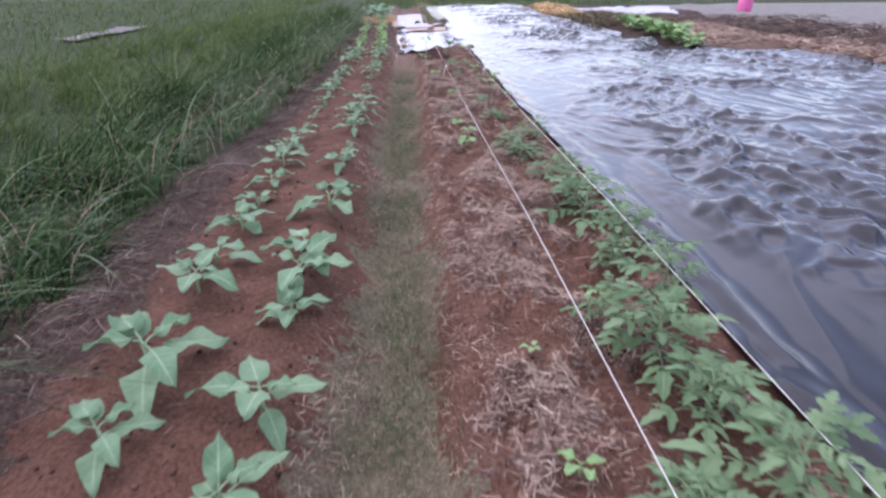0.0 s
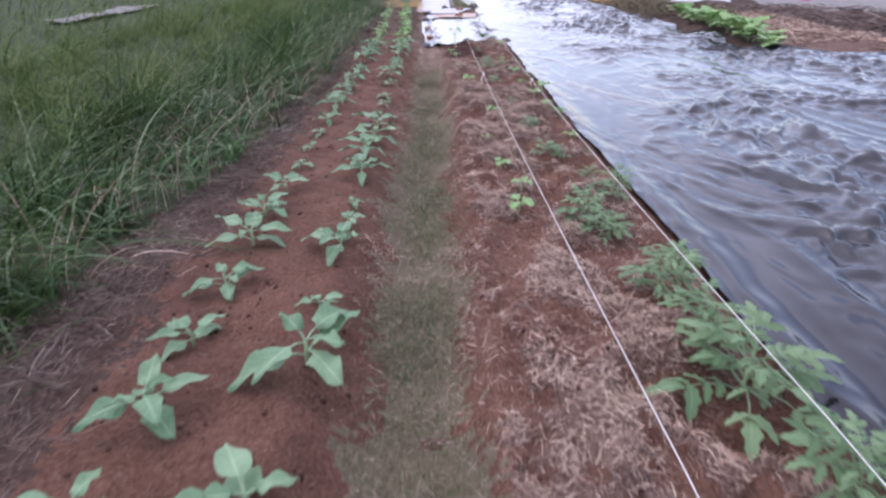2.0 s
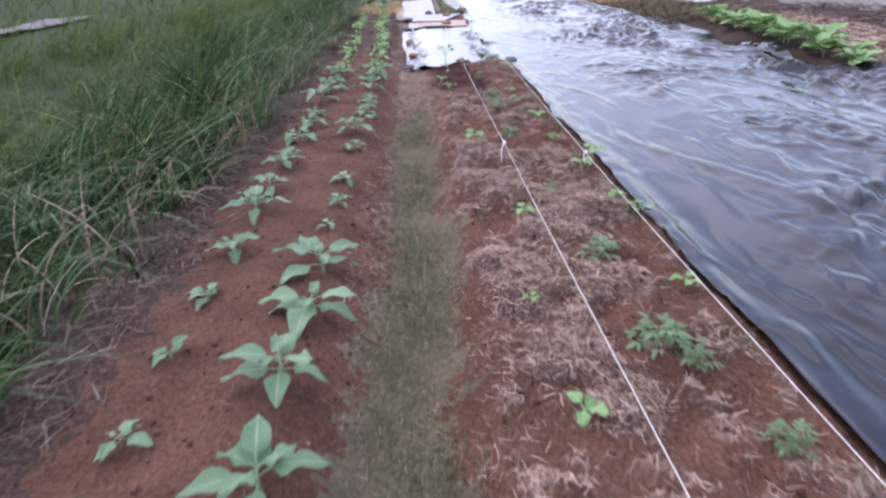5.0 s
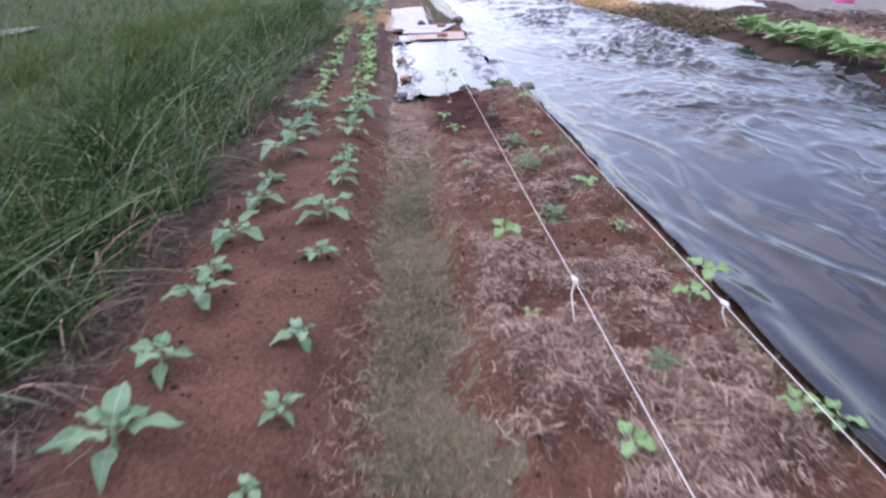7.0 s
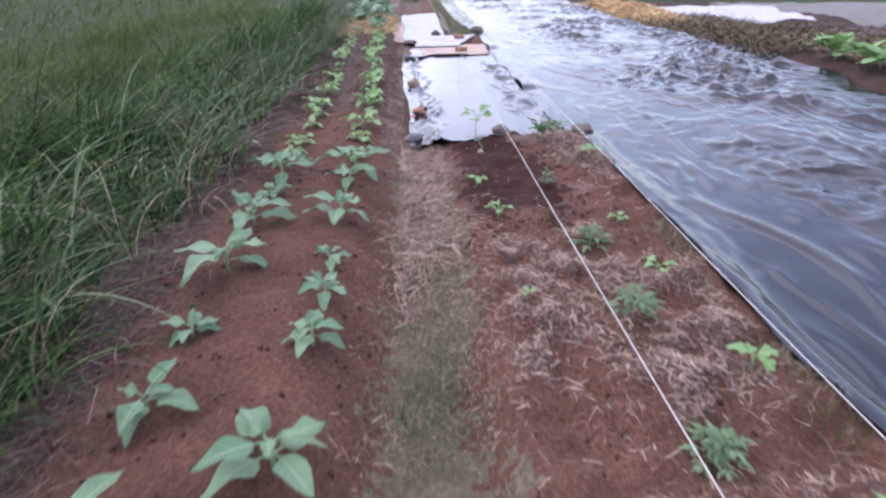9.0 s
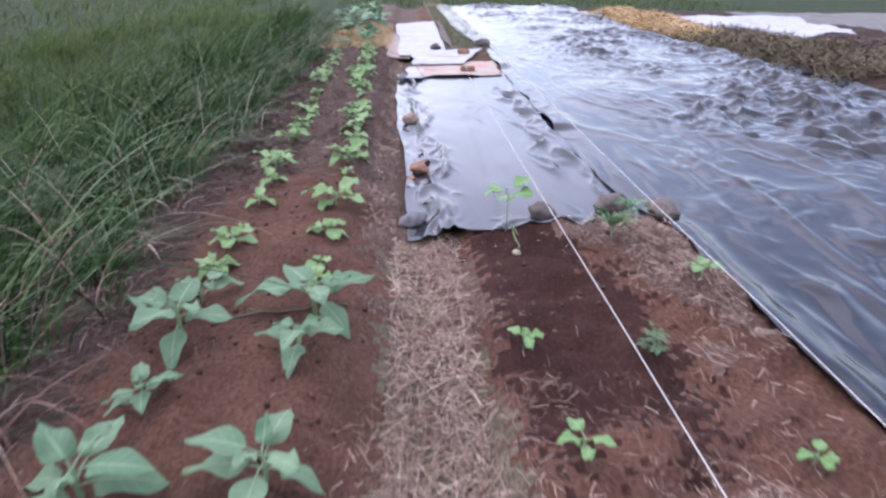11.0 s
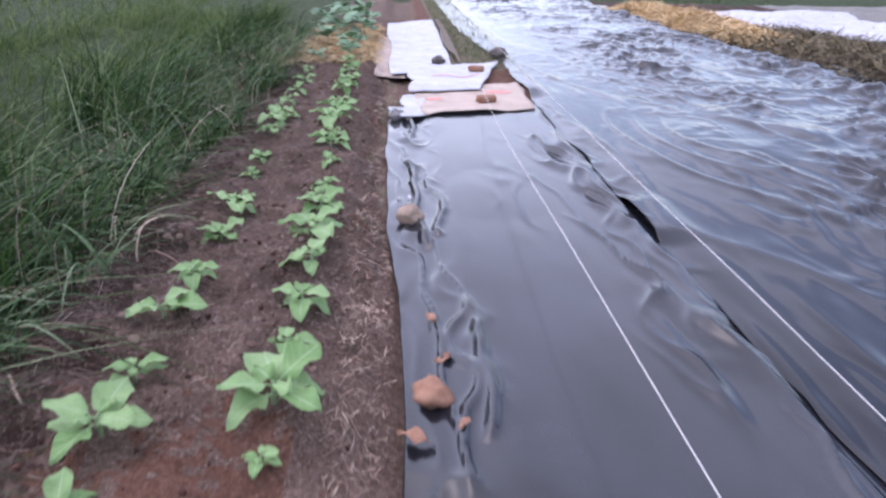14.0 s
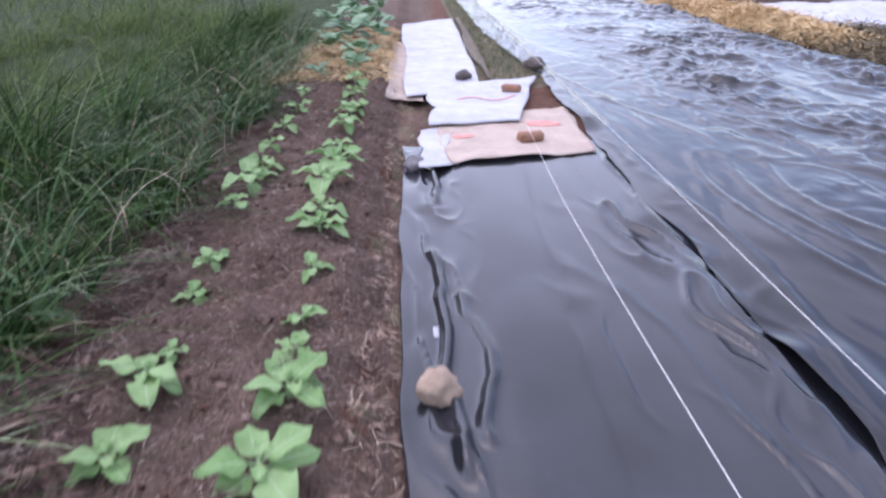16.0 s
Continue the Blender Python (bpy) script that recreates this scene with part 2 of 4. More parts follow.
def step(a, b, x):
    t = np.clip((np.asarray(x, float) - a) / (b - a), 0, 1)
    return t * t * (3 - 2 * t)


def raw_mesh(name, verts, quads, mats, smooth=True, uv=None):
    """A mesh from arrays of vertices and of four-cornered faces."""
    me = bpy.data.meshes.new(name)
    verts, quads = np.asarray(verts, np.float32), np.asarray(quads, np.int32)
    me.vertices.add(len(verts))
    me.vertices.foreach_set("co", verts.ravel())
    me.loops.add(quads.size)
    me.loops.foreach_set("vertex_index", quads.ravel())
    me.polygons.add(len(quads))
    me.polygons.foreach_set("loop_start", np.arange(len(quads), dtype=np.int32) * 4)
    me.update(calc_edges=True)
    if smooth:
        me.polygons.foreach_set("use_smooth", np.ones(len(quads), bool))
    for m in mats if isinstance(mats, (list, tuple)) else [mats]:
        me.materials.append(m)
    if uv is not None:
        layer = me.uv_layers.new(name="UVMap")
        layer.data.foreach_set("uv", np.asarray(uv, np.float32)[quads.ravel()].ravel())
    return me


def grid_quads(nx, ny):
    i, j = np.meshgrid(np.arange(nx - 1), np.arange(ny - 1))
    a = (j * nx + i).ravel()
    return np.stack([a, a + 1, a + 1 + nx, a + nx], 1)


def part(name, bm, mat, parent=None, label=""):
    me = bm
    if isinstance(bm, bmesh.types.BMesh):
        me = bpy.data.meshes.new(name)
        bm.to_mesh(me)
        bm.free()
        me.polygons.foreach_set("use_smooth", np.ones(len(me.polygons), bool))
    if mat is not None and not me.materials:
        me.materials.append(mat)
    ob = new(name, me)
    ob.parent = parent
    return tagged(ob, label)


def tube(bm, pts, radii, sides=6):
    """A round, tapered strand along points."""
    rings = []
    for k, p in enumerate(pts):
        p = Vector(p)
        d = Vector(pts[min(k + 1, len(pts) - 1)]) - Vector(pts[max(k - 1, 0)])
        d.normalize()
        u = d.cross(Vector((0.31, 0.17, 0.93)))
        if u.length < 0.01:
            u = d.cross(Vector((1, 0, 0)))
        u.normalize()
        w = d.cross(u)
        rings.append([bm.verts.new(p + (u * math.cos(a) + w * math.sin(a)) * radii[k]) for a in [2 * math.pi * s / sides for s in range(sides)]])
    for a, b in zip(rings, rings[1:]):
        for s in range(sides):
            bm.faces.new((a[s], a[(s + 1) % sides], b[(s + 1) % sides], b[s]))
    bm.faces.new(rings[0][::-1])
    bm.faces.new(rings[-1])


# ---- lie of the land ----
PATCHES = [(0.62, 4.55), (0.53, 2.67), (0.51, 1.78), (0.55, 3.69), (0.65, 4.49), (0.9, 3.96), (0.47, 3.26), (0.39, 8.58), (0.88, 8.23), (0.5, 7.29), (0.35, 7.56),
           (0.87, 7.31), (0.36, 9.43), (1.01, 9.32), (0.52, 8.7), (0.85, 8.23), (0.73, 10.7), (0.45, 5.6), (0.6, 6.4), (1.1, 13.75), (0.82, 13.91), (1.13, 13.3), (1.25, 13.0), (0.4, 11.2)]


def patchiness(x, y):
    """How thickly straw lies on the bed beside the path, 0 to 1."""
    total = np.zeros_like(np.asarray(x, float))
    for px, py in PATCHES:
        total += np.exp(-(((x - px) / 0.2) ** 2 + ((y - py) / 0.28) ** 2))
    total = total + 0.75 * step(0.0, 0.4, fbm(x * 5.2, y * 4.6, 47, 3)) * (1 - step(11.6, 12.2, y))
    total = total + 0.4 * fbm(x * 4, y * 4, 40, 3) + 0.45 * fbm(x * 9, y * 9, 44, 2) * np.minimum(total, 1)
    return np.clip(total, 0, 1.2) * step(0.12, 0.25, x) * (1 - step(1.25, 1.35, x)) * (1 - step(14.0, 14.15, y))


def row_shift(y):
    """The planted rows bend away from the path further on."""
    return -0.02 - 0.006 * y - 0.03 * step(13, 16, y) - 0.11 * step(16, 19, y) - 0.12 * step(18, 25, y)


def ground_height(x, y, rough=True):
    x, y = np.asarray(x, float), np.asarray(y, float)
    near = np.exp(-np.maximum(np.abs(x) - 14, 0) / 8)
    wob = 0.05 * vnoise(y * 1.7, x * 0 + 3.3, 5)
    bend = 0.12 * step(15, 19, y)
    path_low = -0.25 + 0.07 * step(10, 14.2, y)
    z = np.full(np.broadcast(x, y).shape, -0.06)
    z = z + 0.03 * np.exp(-((x + 0.85) / 0.35) ** 2)
    trench = step(-0.6 + wob - bend, -0.22 + wob - bend, x) * (1 - step(0.04 + wob, 0.2 + wob, x))
    z = z * (1 - trench) + path_low * trench
    bed = step(0.04 + wob, 0.2 + wob, x) * (1 - step(1.2, 1.45, x))
    z = z - bed * 0.03 + 0.065 * patchiness(x, y)
    z = z - 0.07 * step(1.3, 1.5, x)
    foot = 5.35 + 0.03 * (y - 12) + 0.15 * vnoise(y * 0.8, 0 * x, 9)
    begin = step(12.6, 13.2, y + 0.2 * vnoise(x * 1.3, y * 0, 13))
    bank = np.maximum(step(foot, foot + 0.6, x) * begin, step(7.7, 8.2, x))
    z = z + bank * (0.19 + 0.05 * vnoise(x * 0.9, y * 0.9, 12)) * (1 - 0.5 * step(19, 25, y))
    z = z + step(8.5, 10, x) * 0.10 * fbm(x * 0.8, y * 0.5, 15, 3) * near
    z = z - 0.08 * step(-1.55, -1.9, x)
    covered = step(14.15, 14.4, y) * (1 - step(20.2, 20.6, y)) * step(-0.45, -0.2, x) * (1 - step(1.3, 1.5, x))
    z = z - 0.05 * covered
    if rough:
        soft = (1 - covered) * (1 - step(1.3, 1.45, x)) * step(-2.4, -2.1, x) * (1 - step(26, 30, y))
        z = z + soft * (0.018 * fbm(x * 4.5, y * 4.5, 21, 3) + 0.009 * fbm(x * 15, y * 15, 25, 2))
        z = z + soft * step(0.1, 0.25, x) * (1 - step(14, 14.2, y)) * (0.03 * fbm(x * 4, y * 4, 35, 3) + 0.014 * fbm(x * 11, y * 11, 37, 2))
        z = z + soft * step(14.3, 15.5, y) * (1 - step(-0.45, -0.35, x)) * 0.06 * fbm(x * 5, y * 5, 31, 3)
        z = z + step(foot, foot + 0.3, x) * near * 0.03 * fbm(x * 4, y * 4, 28, 3)
    return z


def span(a, b, stepsize):
    return list(np.linspace(a, b, int(round((b - a) / stepsize)) + 1))


def build_ground():
    gx = [-900, -300, -100, -50, -30, -20, -14, -10, -7, -5, -4, -3.2] + span(-2.6, 1.6, 0.03) + span(1.9, 5.0, 0.3) + span(5.1, 8.5, 0.1) + span(8.8, 16, 0.3) + [18, 22, 30, 45, 70, 120, 300, 900]
    gy = [-900, -300, -100, -60, -40, -30, -22, -16, -12] + span(-9, -1.2, 0.3) + span(-0.9, 23, 0.03) + span(23.15, 34, 0.15) + span(34.6, 44, 0.6) + [47, 52, 60, 75, 100, 150, 300, 900]
    gx, gy = np.array(gx), np.array(gy)
    X, Y = np.meshgrid(gx, gy)
    Z = ground_height(X, Y)
    far = np.clip((np.maximum(np.abs(X), np.abs(Y)) - 60) / 100, 0, 1)
    Z = Z * (1 - far)
    me = raw_mesh("ground", np.stack([X.ravel(), Y.ravel(), Z.ravel()], 1), grid_quads(len(gx), len(gy)),
                  [M_SOIL, M_PATH, M_THATCH, M_MULCH, M_BROWN, M_BANK, M_MEADOW, M_ROAD, M_MOIST])
    cx = (X[:-1, :-1] + X[1:, 1:]).ravel() / 2
    cy = (Y[:-1, :-1] + Y[1:, 1:]).ravel() / 2
    jag = 0.07 * fbm(cx * 7, cy * 7, 50, 3) + 0.06 * vnoise(cx * 1.5, cy * 1.5, 55) + np.random.uniform(-0.05, 0.05, len(cx))
    slot = np.zeros(len(cx), np.int32)
    bend = 0.12 * step(15, 19, cy)
    slot[(cx < -0.42 - bend + jag) & (cy + 6 * jag > 14.9)] = 4
    stray = jag + 0.09 * vnoise(cx * 2.3, cy * 2.3, 59)
    slot[(cx > -0.36 - bend + stray) & (cx < 0.10 + stray)] = 1
    slot[(cx > -0.4 - bend + jag) & (cx < 0.12 + 1.5 * jag) & (fbm(cx * 5, cy * 5, 57, 2) > 0.1 + 0.9 * (1 - step(11.2, 13.2, cy)))] = 3
    slot[(cx < 0.1) & (cx > -0.6) & (cy + 3 * jag > 14.3) & (fbm(cx * 6, cy * 4, 54, 2) > -0.35)] = 4
    slot[(cx > 0.16 + jag) & (cx < 0.85 + 2 * jag) & (cy > 12.2 + 4 * jag) & (cy < 14.3)] = 8
    slot[(patchiness(cx, cy) + 2.6 * jag > 0.55) & (cx > 0.05)] = 3
    early = 0.2 * (1 - step(4.5, 7, cy))
    slot[(cx < -1.38 - 0.5 * bend + jag)] = 2
    # under the tall grass: floor colour with the shade painted in
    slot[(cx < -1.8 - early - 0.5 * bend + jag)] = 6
    slot[(cx > 5.2) & (cx < 60)] = 5
    slot[(cx > 6.5 + 3 * jag) & (cx < 9.0 + 4 * jag) & (cy < 20)] = 3
    sway = 0.5 * vnoise(cx * 0.25, cy * 0.25, 58)
    slot[(cx > 9.0 + sway)] = 5
    slot[(cx > 12.5 + sway)] = 7
    slot[(cy > 36) | (cy < -9 + 6 * jag)] = 6
    slot[(cx > 0.5) & (cx < 1.4) & (cy > 22)] = 1
    me.polygons.foreach_set("material_index", slot)
    tagged(new("ground", me), "red soil of a vegetable plot with a trodden path", "ground", "", "structure")


build_ground()


# ---- strands: grass and straw ----
def strands(name, x, y, z, height, width, lean, way, droop, segs, mat, label, category, flat=False):
    """Many tapered, bending blades in one mesh. lean: how far the tip goes sideways against its height."""
    n = len(x)
    s = np.linspace(0, 1, segs + 1)
    h = height[:, None]
    dx, dy = np.cos(way)[:, None], np.sin(way)[:, None]
    out = h * lean[:, None] * s ** 1.6
    up = h * (s - droop[:, None] * s ** 2.5)
    cx, cy, cz = x[:, None] + dx * out, y[:, None] + dy * out, z[:, None] + up
    turn = np.random.uniform(0, np.pi, n)[:, None]
    taper = (1 - s) ** 0.6 * 0.92 + 0.08
    wx, wy = np.cos(turn) * width[:, None] * taper / 2, np.sin(turn) * width[:, None] * taper / 2
    v = np.empty((n, segs + 1, 2, 3), np.float32)
    v[:, :, 0, 0], v[:, :, 0, 1], v[:, :, 0, 2] = cx - wx, cy - wy, cz
    v[:, :, 1, 0], v[:, :, 1, 1], v[:, :, 1, 2] = cx + wx, cy + wy, cz
    base = (np.arange(n) * (segs + 1) * 2)[:, None] + np.arange(segs)[None] * 2
    q = np.stack([base, base + 1, base + 3, base + 2], -1).reshape(-1, 4)
    return tagged(new(name, raw_mesh(name, v.reshape(-1, 3), q, mat)), label, category, "", "stuff")


def straws(name, x, y, lift, length, width, mat, label, category, pitch=0.35):
    """Loose dry stalks lying every way on the ground, slightly bowed."""
    n = len(x)
    way = np.random.uniform(0, 2 * np.pi, n)
    tilt = np.random.normal(0, pitch, n)
    bow = np.random.normal(0, 0.13, n)
    s = np.array([-0.5, 0.0, 0.5])
    dx, dy = np.cos(way), np.sin(way)
    z0 = ground_height(x, y) + lift
    v = np.empty((n, 3, 2, 3), np.float32)
    roll = np.random.uniform(-0.8, 0.8, n)
    for k, t in enumerate(s):
        side = bow * length * (0.25 - t * t)
        px, py = x + dx * length * t - dy * side, y + dy * length * t + dx * side
        pz = z0 + np.sin(tilt) * length * t * 0.7 + 0.12 * length * (0.25 - t * t)
        for e, sign in enumerate((-1, 1)):
            v[:, k, e, 0], v[:, k, e, 1] = px - dy * sign * width / 2 * np.cos(roll), py + dx * sign * width / 2 * np.cos(roll)
            v[:, k, e, 2] = pz + sign * width / 2 * np.sin(roll)
    base = (np.arange(n) * 6)[:, None] + np.arange(2)[None] * 2
    q = np.stack([base, base + 1, base + 3, base + 2], -1).reshape(-1, 4)
    return tagged(new(name, raw_mesh(name, v.reshape(-1, 3), q, mat)), label, category, "", "stuff")


U, G = np.random.uniform, np.random.normal


def grass_edge(y):
    return -1.64 - 0.26 * (1 - step(4.5, 7, y)) - 0.05 * step(15, 19, y) + 0.12 * vnoise(y * 1.3, y * 0, 61) + 0.07 * vnoise(y * 4.1, y * 0, 62)


def tall_grass():
    def patch(x, y, hmin, hmax, wide, segs, name, label, mat=M_TALL, flow=0.3):
        keep = (x < grass_edge(y)) & (U(0, 1, len(x)) < 0.62 + 0.9 * fbm(x * 2.2, y * 2.2, 73, 2))
        x, y = x[keep], y[keep]
        n = len(x)
        clump = np.clip(0.75 + 0.5 * vnoise(x * 1.6, y * 1.6, 70) + 0.25 * vnoise(x * 5, y * 5, 71), 0.3, 1.35)
        edge = step(0.0, 0.5, grass_edge(y) - x) * 0.5 + 0.5
        h = U(hmin, hmax, n) * clump * edge
        way = flow + 1.6 * vnoise(x * 1.2, y * 1.2, 75) + G(0.0, 0.8, n) + np.pi * (U(0, 1, n) < 0.15)
        strands(name, x, y, ground_height(x, y, False) - 0.01, h, U(0.6, 1.4, n) * wide, np.abs(G(0.75, 0.6, n)) + 0.1, way, U(0.05, 0.85, n), segs, mat, label, "grass")

    def tufts(k, per, x0, x1, y0, y1, spread):
        cx, cy = np.repeat(U(x0, x1, k), per), np.repeat(U(y0, y1, k), per)
        return cx + G(0, spread, k * per), cy + G(0, spread, k * per)

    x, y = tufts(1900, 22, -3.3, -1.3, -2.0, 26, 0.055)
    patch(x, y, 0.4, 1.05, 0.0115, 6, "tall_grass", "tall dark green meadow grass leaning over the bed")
    n = 16000
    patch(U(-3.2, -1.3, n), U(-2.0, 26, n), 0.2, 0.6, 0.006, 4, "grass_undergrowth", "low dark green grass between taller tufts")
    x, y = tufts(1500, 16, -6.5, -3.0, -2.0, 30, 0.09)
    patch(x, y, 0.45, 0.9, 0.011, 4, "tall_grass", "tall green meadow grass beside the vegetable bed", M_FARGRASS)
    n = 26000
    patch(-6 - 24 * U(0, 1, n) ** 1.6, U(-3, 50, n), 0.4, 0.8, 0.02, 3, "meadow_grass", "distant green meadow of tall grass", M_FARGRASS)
    n = 9000
    x = U(-3.0, 14, n)
    y = U(36.5, 62, n)
    strands("meadow_grass", x, y, ground_height(x, y, False), U(0.1, 0.35, n), U(0.015, 0.03, n), np.abs(G(0.3, 0.2, n)), U(0, 6.3, n), U(0, 0.3, n), 2, M_FARGRASS, "bright green grass at the far end of the plot", "grass")
    # long pale stems that arch out over the rest
    n = 900
    y = U(0.3, 25, n)
    x = grass_edge(y) - 0.05 - np.abs(G(0, 0.75, n))
    strands("arching_grass_stems", x, y, ground_height(x, y, False), U(0.5, 0.95, n), U(0.009, 0.019, n), U(0.4, 1.3, n), 0.2 + 1.5 * vnoise(x * 1.2, y * 1.2, 75) + G(0, 0.7, n), U(0.2, 0.8, n), 9, M_BROAD, "long arching pale green grass stems", "grass")
    # broad hanging blades in tufts near the bed
    k, per = 90, 16
    n = k * per
    cy = np.repeat(U(0.8, 24, k), per)
    cx = grass_edge(cy) - np.repeat(U(0.0, 0.9, k), per)
    x, y = cx + G(0, 0.05, n), cy + G(0, 0.06, n)
    strands("broad_grass_tufts", x, y, ground_height(x, y, False), U(0.3, 0.62, n), U(0.012, 0.026, n), U(0.4, 1.0, n), G(0.3, 1.6, n), U(0.35, 0.8, n), 9, M_BROAD, "broad arching pale green grass blades in tufts", "grass")
    # dry broad blades fallen along the edge
    k, per = 14, 5
    n = k * per
    cy = np.repeat(U(1.0, 22, k), per)
    x, y = grass_edge(cy) + 0.05 + G(0, 0.05, n), cy + G(0, 0.05, n)
    strands("dry_broad_blades", x, y, ground_height(x, y, False), U(0.2, 0.45, n), U(0.008, 0.018, n), U(0.6, 1.5, n), G(0.0, 0.8, n), U(0.4, 0.9, n), 7, M_STRAW, "bleached dry broad blades fallen at the bed edge", "grass")
    # pale seed stalks
    n = 1000
    y = U(0.5, 24, n)
    x = grass_edge(y) - np.abs(G(0, 0.5, n)) - 0.02
    strands("dry_grass_stalks", x, y, ground_height(x, y, False), U(0.35, 0.8, n), U(0.005, 0.010, n), U(0.2, 1.1, n), U(0, 6.3, n), U(0.2, 0.75, n), 7, M_STRAW, "thin bleached seed stalks among green grass", "grass")


tall_grass()


def loose_straw():
    n = 110000
    x, y = U(0.1, 1.35, n), U(0.6, 14.1, n)
    bare = step(12.2, 12.8, y) * (1 - step(0.8, 0.95, x))
    keep = U(0, 1, n) < (0.03 + 1.0 * patchiness(x, y) ** 1.4) * (1 - 0.85 * bare)
    x, y = x[keep], y[keep]
    straws("straw_mulch", x, y, U(0, 0.03, len(x)), U(0.012, 0.07, len(x)), U(0.0012, 0.003, len(x)), M_STRAW, "pale pinkish dry straw mulch in patches on the bed", "straw")
    n = 14000
    x, y = U(0.1, 1.3, n), U(0.6, 12.6, n)
    keep = fbm(x * 3, y * 3, 87, 3) > -0.35
    x, y, n = x[keep], y[keep], int(keep.sum())
    straws("rotted_straw", x, y, U(0, 0.015, n), U(0.012, 0.07, n), U(0.0012, 0.003, n), M_ROTTED, "brownish half-rotted straw over red soil", "straw")
    n = 42000
    y = U(0.3, 26, n)
    x = -1.62 - 0.12 * (1 - step(4.5, 7, y)) + G(0, 0.17, n) - 0.06 * step(15, 19, y)
    keep = U(0, 1, n) > 0.5 * step(10.5, 12, y)
    x, y, n = x[keep], y[keep], int(keep.sum())
    straws("dead_grass_thatch", x, y, U(0, 0.04, n), U(0.04, 0.15, n), U(0.0015, 0.0035, n), M_OLDSTRAW, "greyish dead grass thatch along the bed edge", "straw")
    n = 30000
    x, y = U(-1.6, -0.32, n), U(14.6, 22, n)
    keep = (U(0, 1, n) < step(14.6, 16, y)) & (x < -0.33 - 0.12 * step(15, 19, y))
    x, y = x[keep], y[keep]
    straws("chopped_straw_mulch", x, y, U(0, 0.025, len(x)), U(0.015, 0.07, len(x)), U(0.0015, 0.003, len(x)), M_OLDSTRAW, "brown chopped straw mulch between young plants", "straw")
    n = 15000
    x, y = U(-0.31, 0.06, n), 11.2 + 10.8 * U(0, 1, n) ** 1.4
    keep = U(0, 1, n) < step(11.0, 12.9, y + 0.7 * fbm(x * 4, y * 2, 88, 2))
    x, y, n = x[keep], y[keep], int(keep.sum())
    x = np.where(y > 14.1, U(-0.5, -0.3, n), x)
    keep = (y < 14.1) | (U(0, 1, n) < 0.3)
    x, y, n = x[keep], y[keep], int(keep.sum())
    straws("pale_straw", x, y, U(0, 0.03, n), np.where(y > 14.0, U(0.02, 0.07, n), U(0.04, 0.17, n)), U(0.0016, 0.0036, n), M_STRAW, "pale trampled straw at the end of the path", "straw")
    n = 16000
    x, y = U(-0.5, 0.25, n), U(0.6, 12.6, n)
    x = np.where(U(0, 1, n) < 0.6, np.where(U(0, 1, n) < 0.5, -0.36, 0.1) + G(0, 0.06, n), x)
    keep = U(0, 1, n) < np.clip(0.35 + 0.9 * fbm(x * 2.5, y * 1.2, 86, 3) + 0.4 * step(7, 11, y), 0.08, 1)
    x, y, n = x[keep], y[keep], int(keep.sum())
    straws("scattered_straw", x, y, U(0, 0.02, n), U(0.015, 0.08, n), U(0.001, 0.0025, n), M_STRAW, "scattered dry straw bits on the path", "straw")
    n = 2200
    x, y = U(-1.4, -0.45, n), U(0.6, 15, n)
    straws("scattered_straw", x, y, U(0, 0.008, n), U(0.012, 0.07, n), U(0.001, 0.002, n), M_OLDSTRAW, "a few straw bits on red soil", "straw")
    n = 7000
    x, y = U(-2.0, -0.55, n), U(22, 26.5, n)
    straws("golden_straw", x, y, U(0, 0.08, n), U(0.06, 0.25, n), U(0.004, 0.009, n), M_GOLD, "thick golden straw around leafy plants", "straw")
    n = 9000
    x, y = U(6.5, 9.2, n), U(6.5, 20, n)
    x = np.where(y < 13.4, U(8.0, 9.6, n), x)
    straws("bed_straw", x, y, U(0, 0.06, n), U(0.1, 0.35, n), U(0.006, 0.014, n), M_STRAW, "pale straw cover on the raised bed", "straw")
    n = 9000
    x, y = U(5.6, 8.2, n), U(18.8, 26.5, n)
    straws("withered_grass", x, y, U(0, 0.16, n), U(0.12, 0.4, n), U(0.006, 0.016, n), M_DRYGREEN, "dull olive withered grass on the bank", "grass", 0.9)
    n = 5000
    x, y = U(8.8, 13, n), U(8, 24.5, n)
    straws("withered_weeds", x, y, U(0, 0.12, n), U(0.1, 0.4, n), U(0.008, 0.02, n), M_OLDSTRAW, "withered brown weeds on far beds", "straw")


loose_straw()


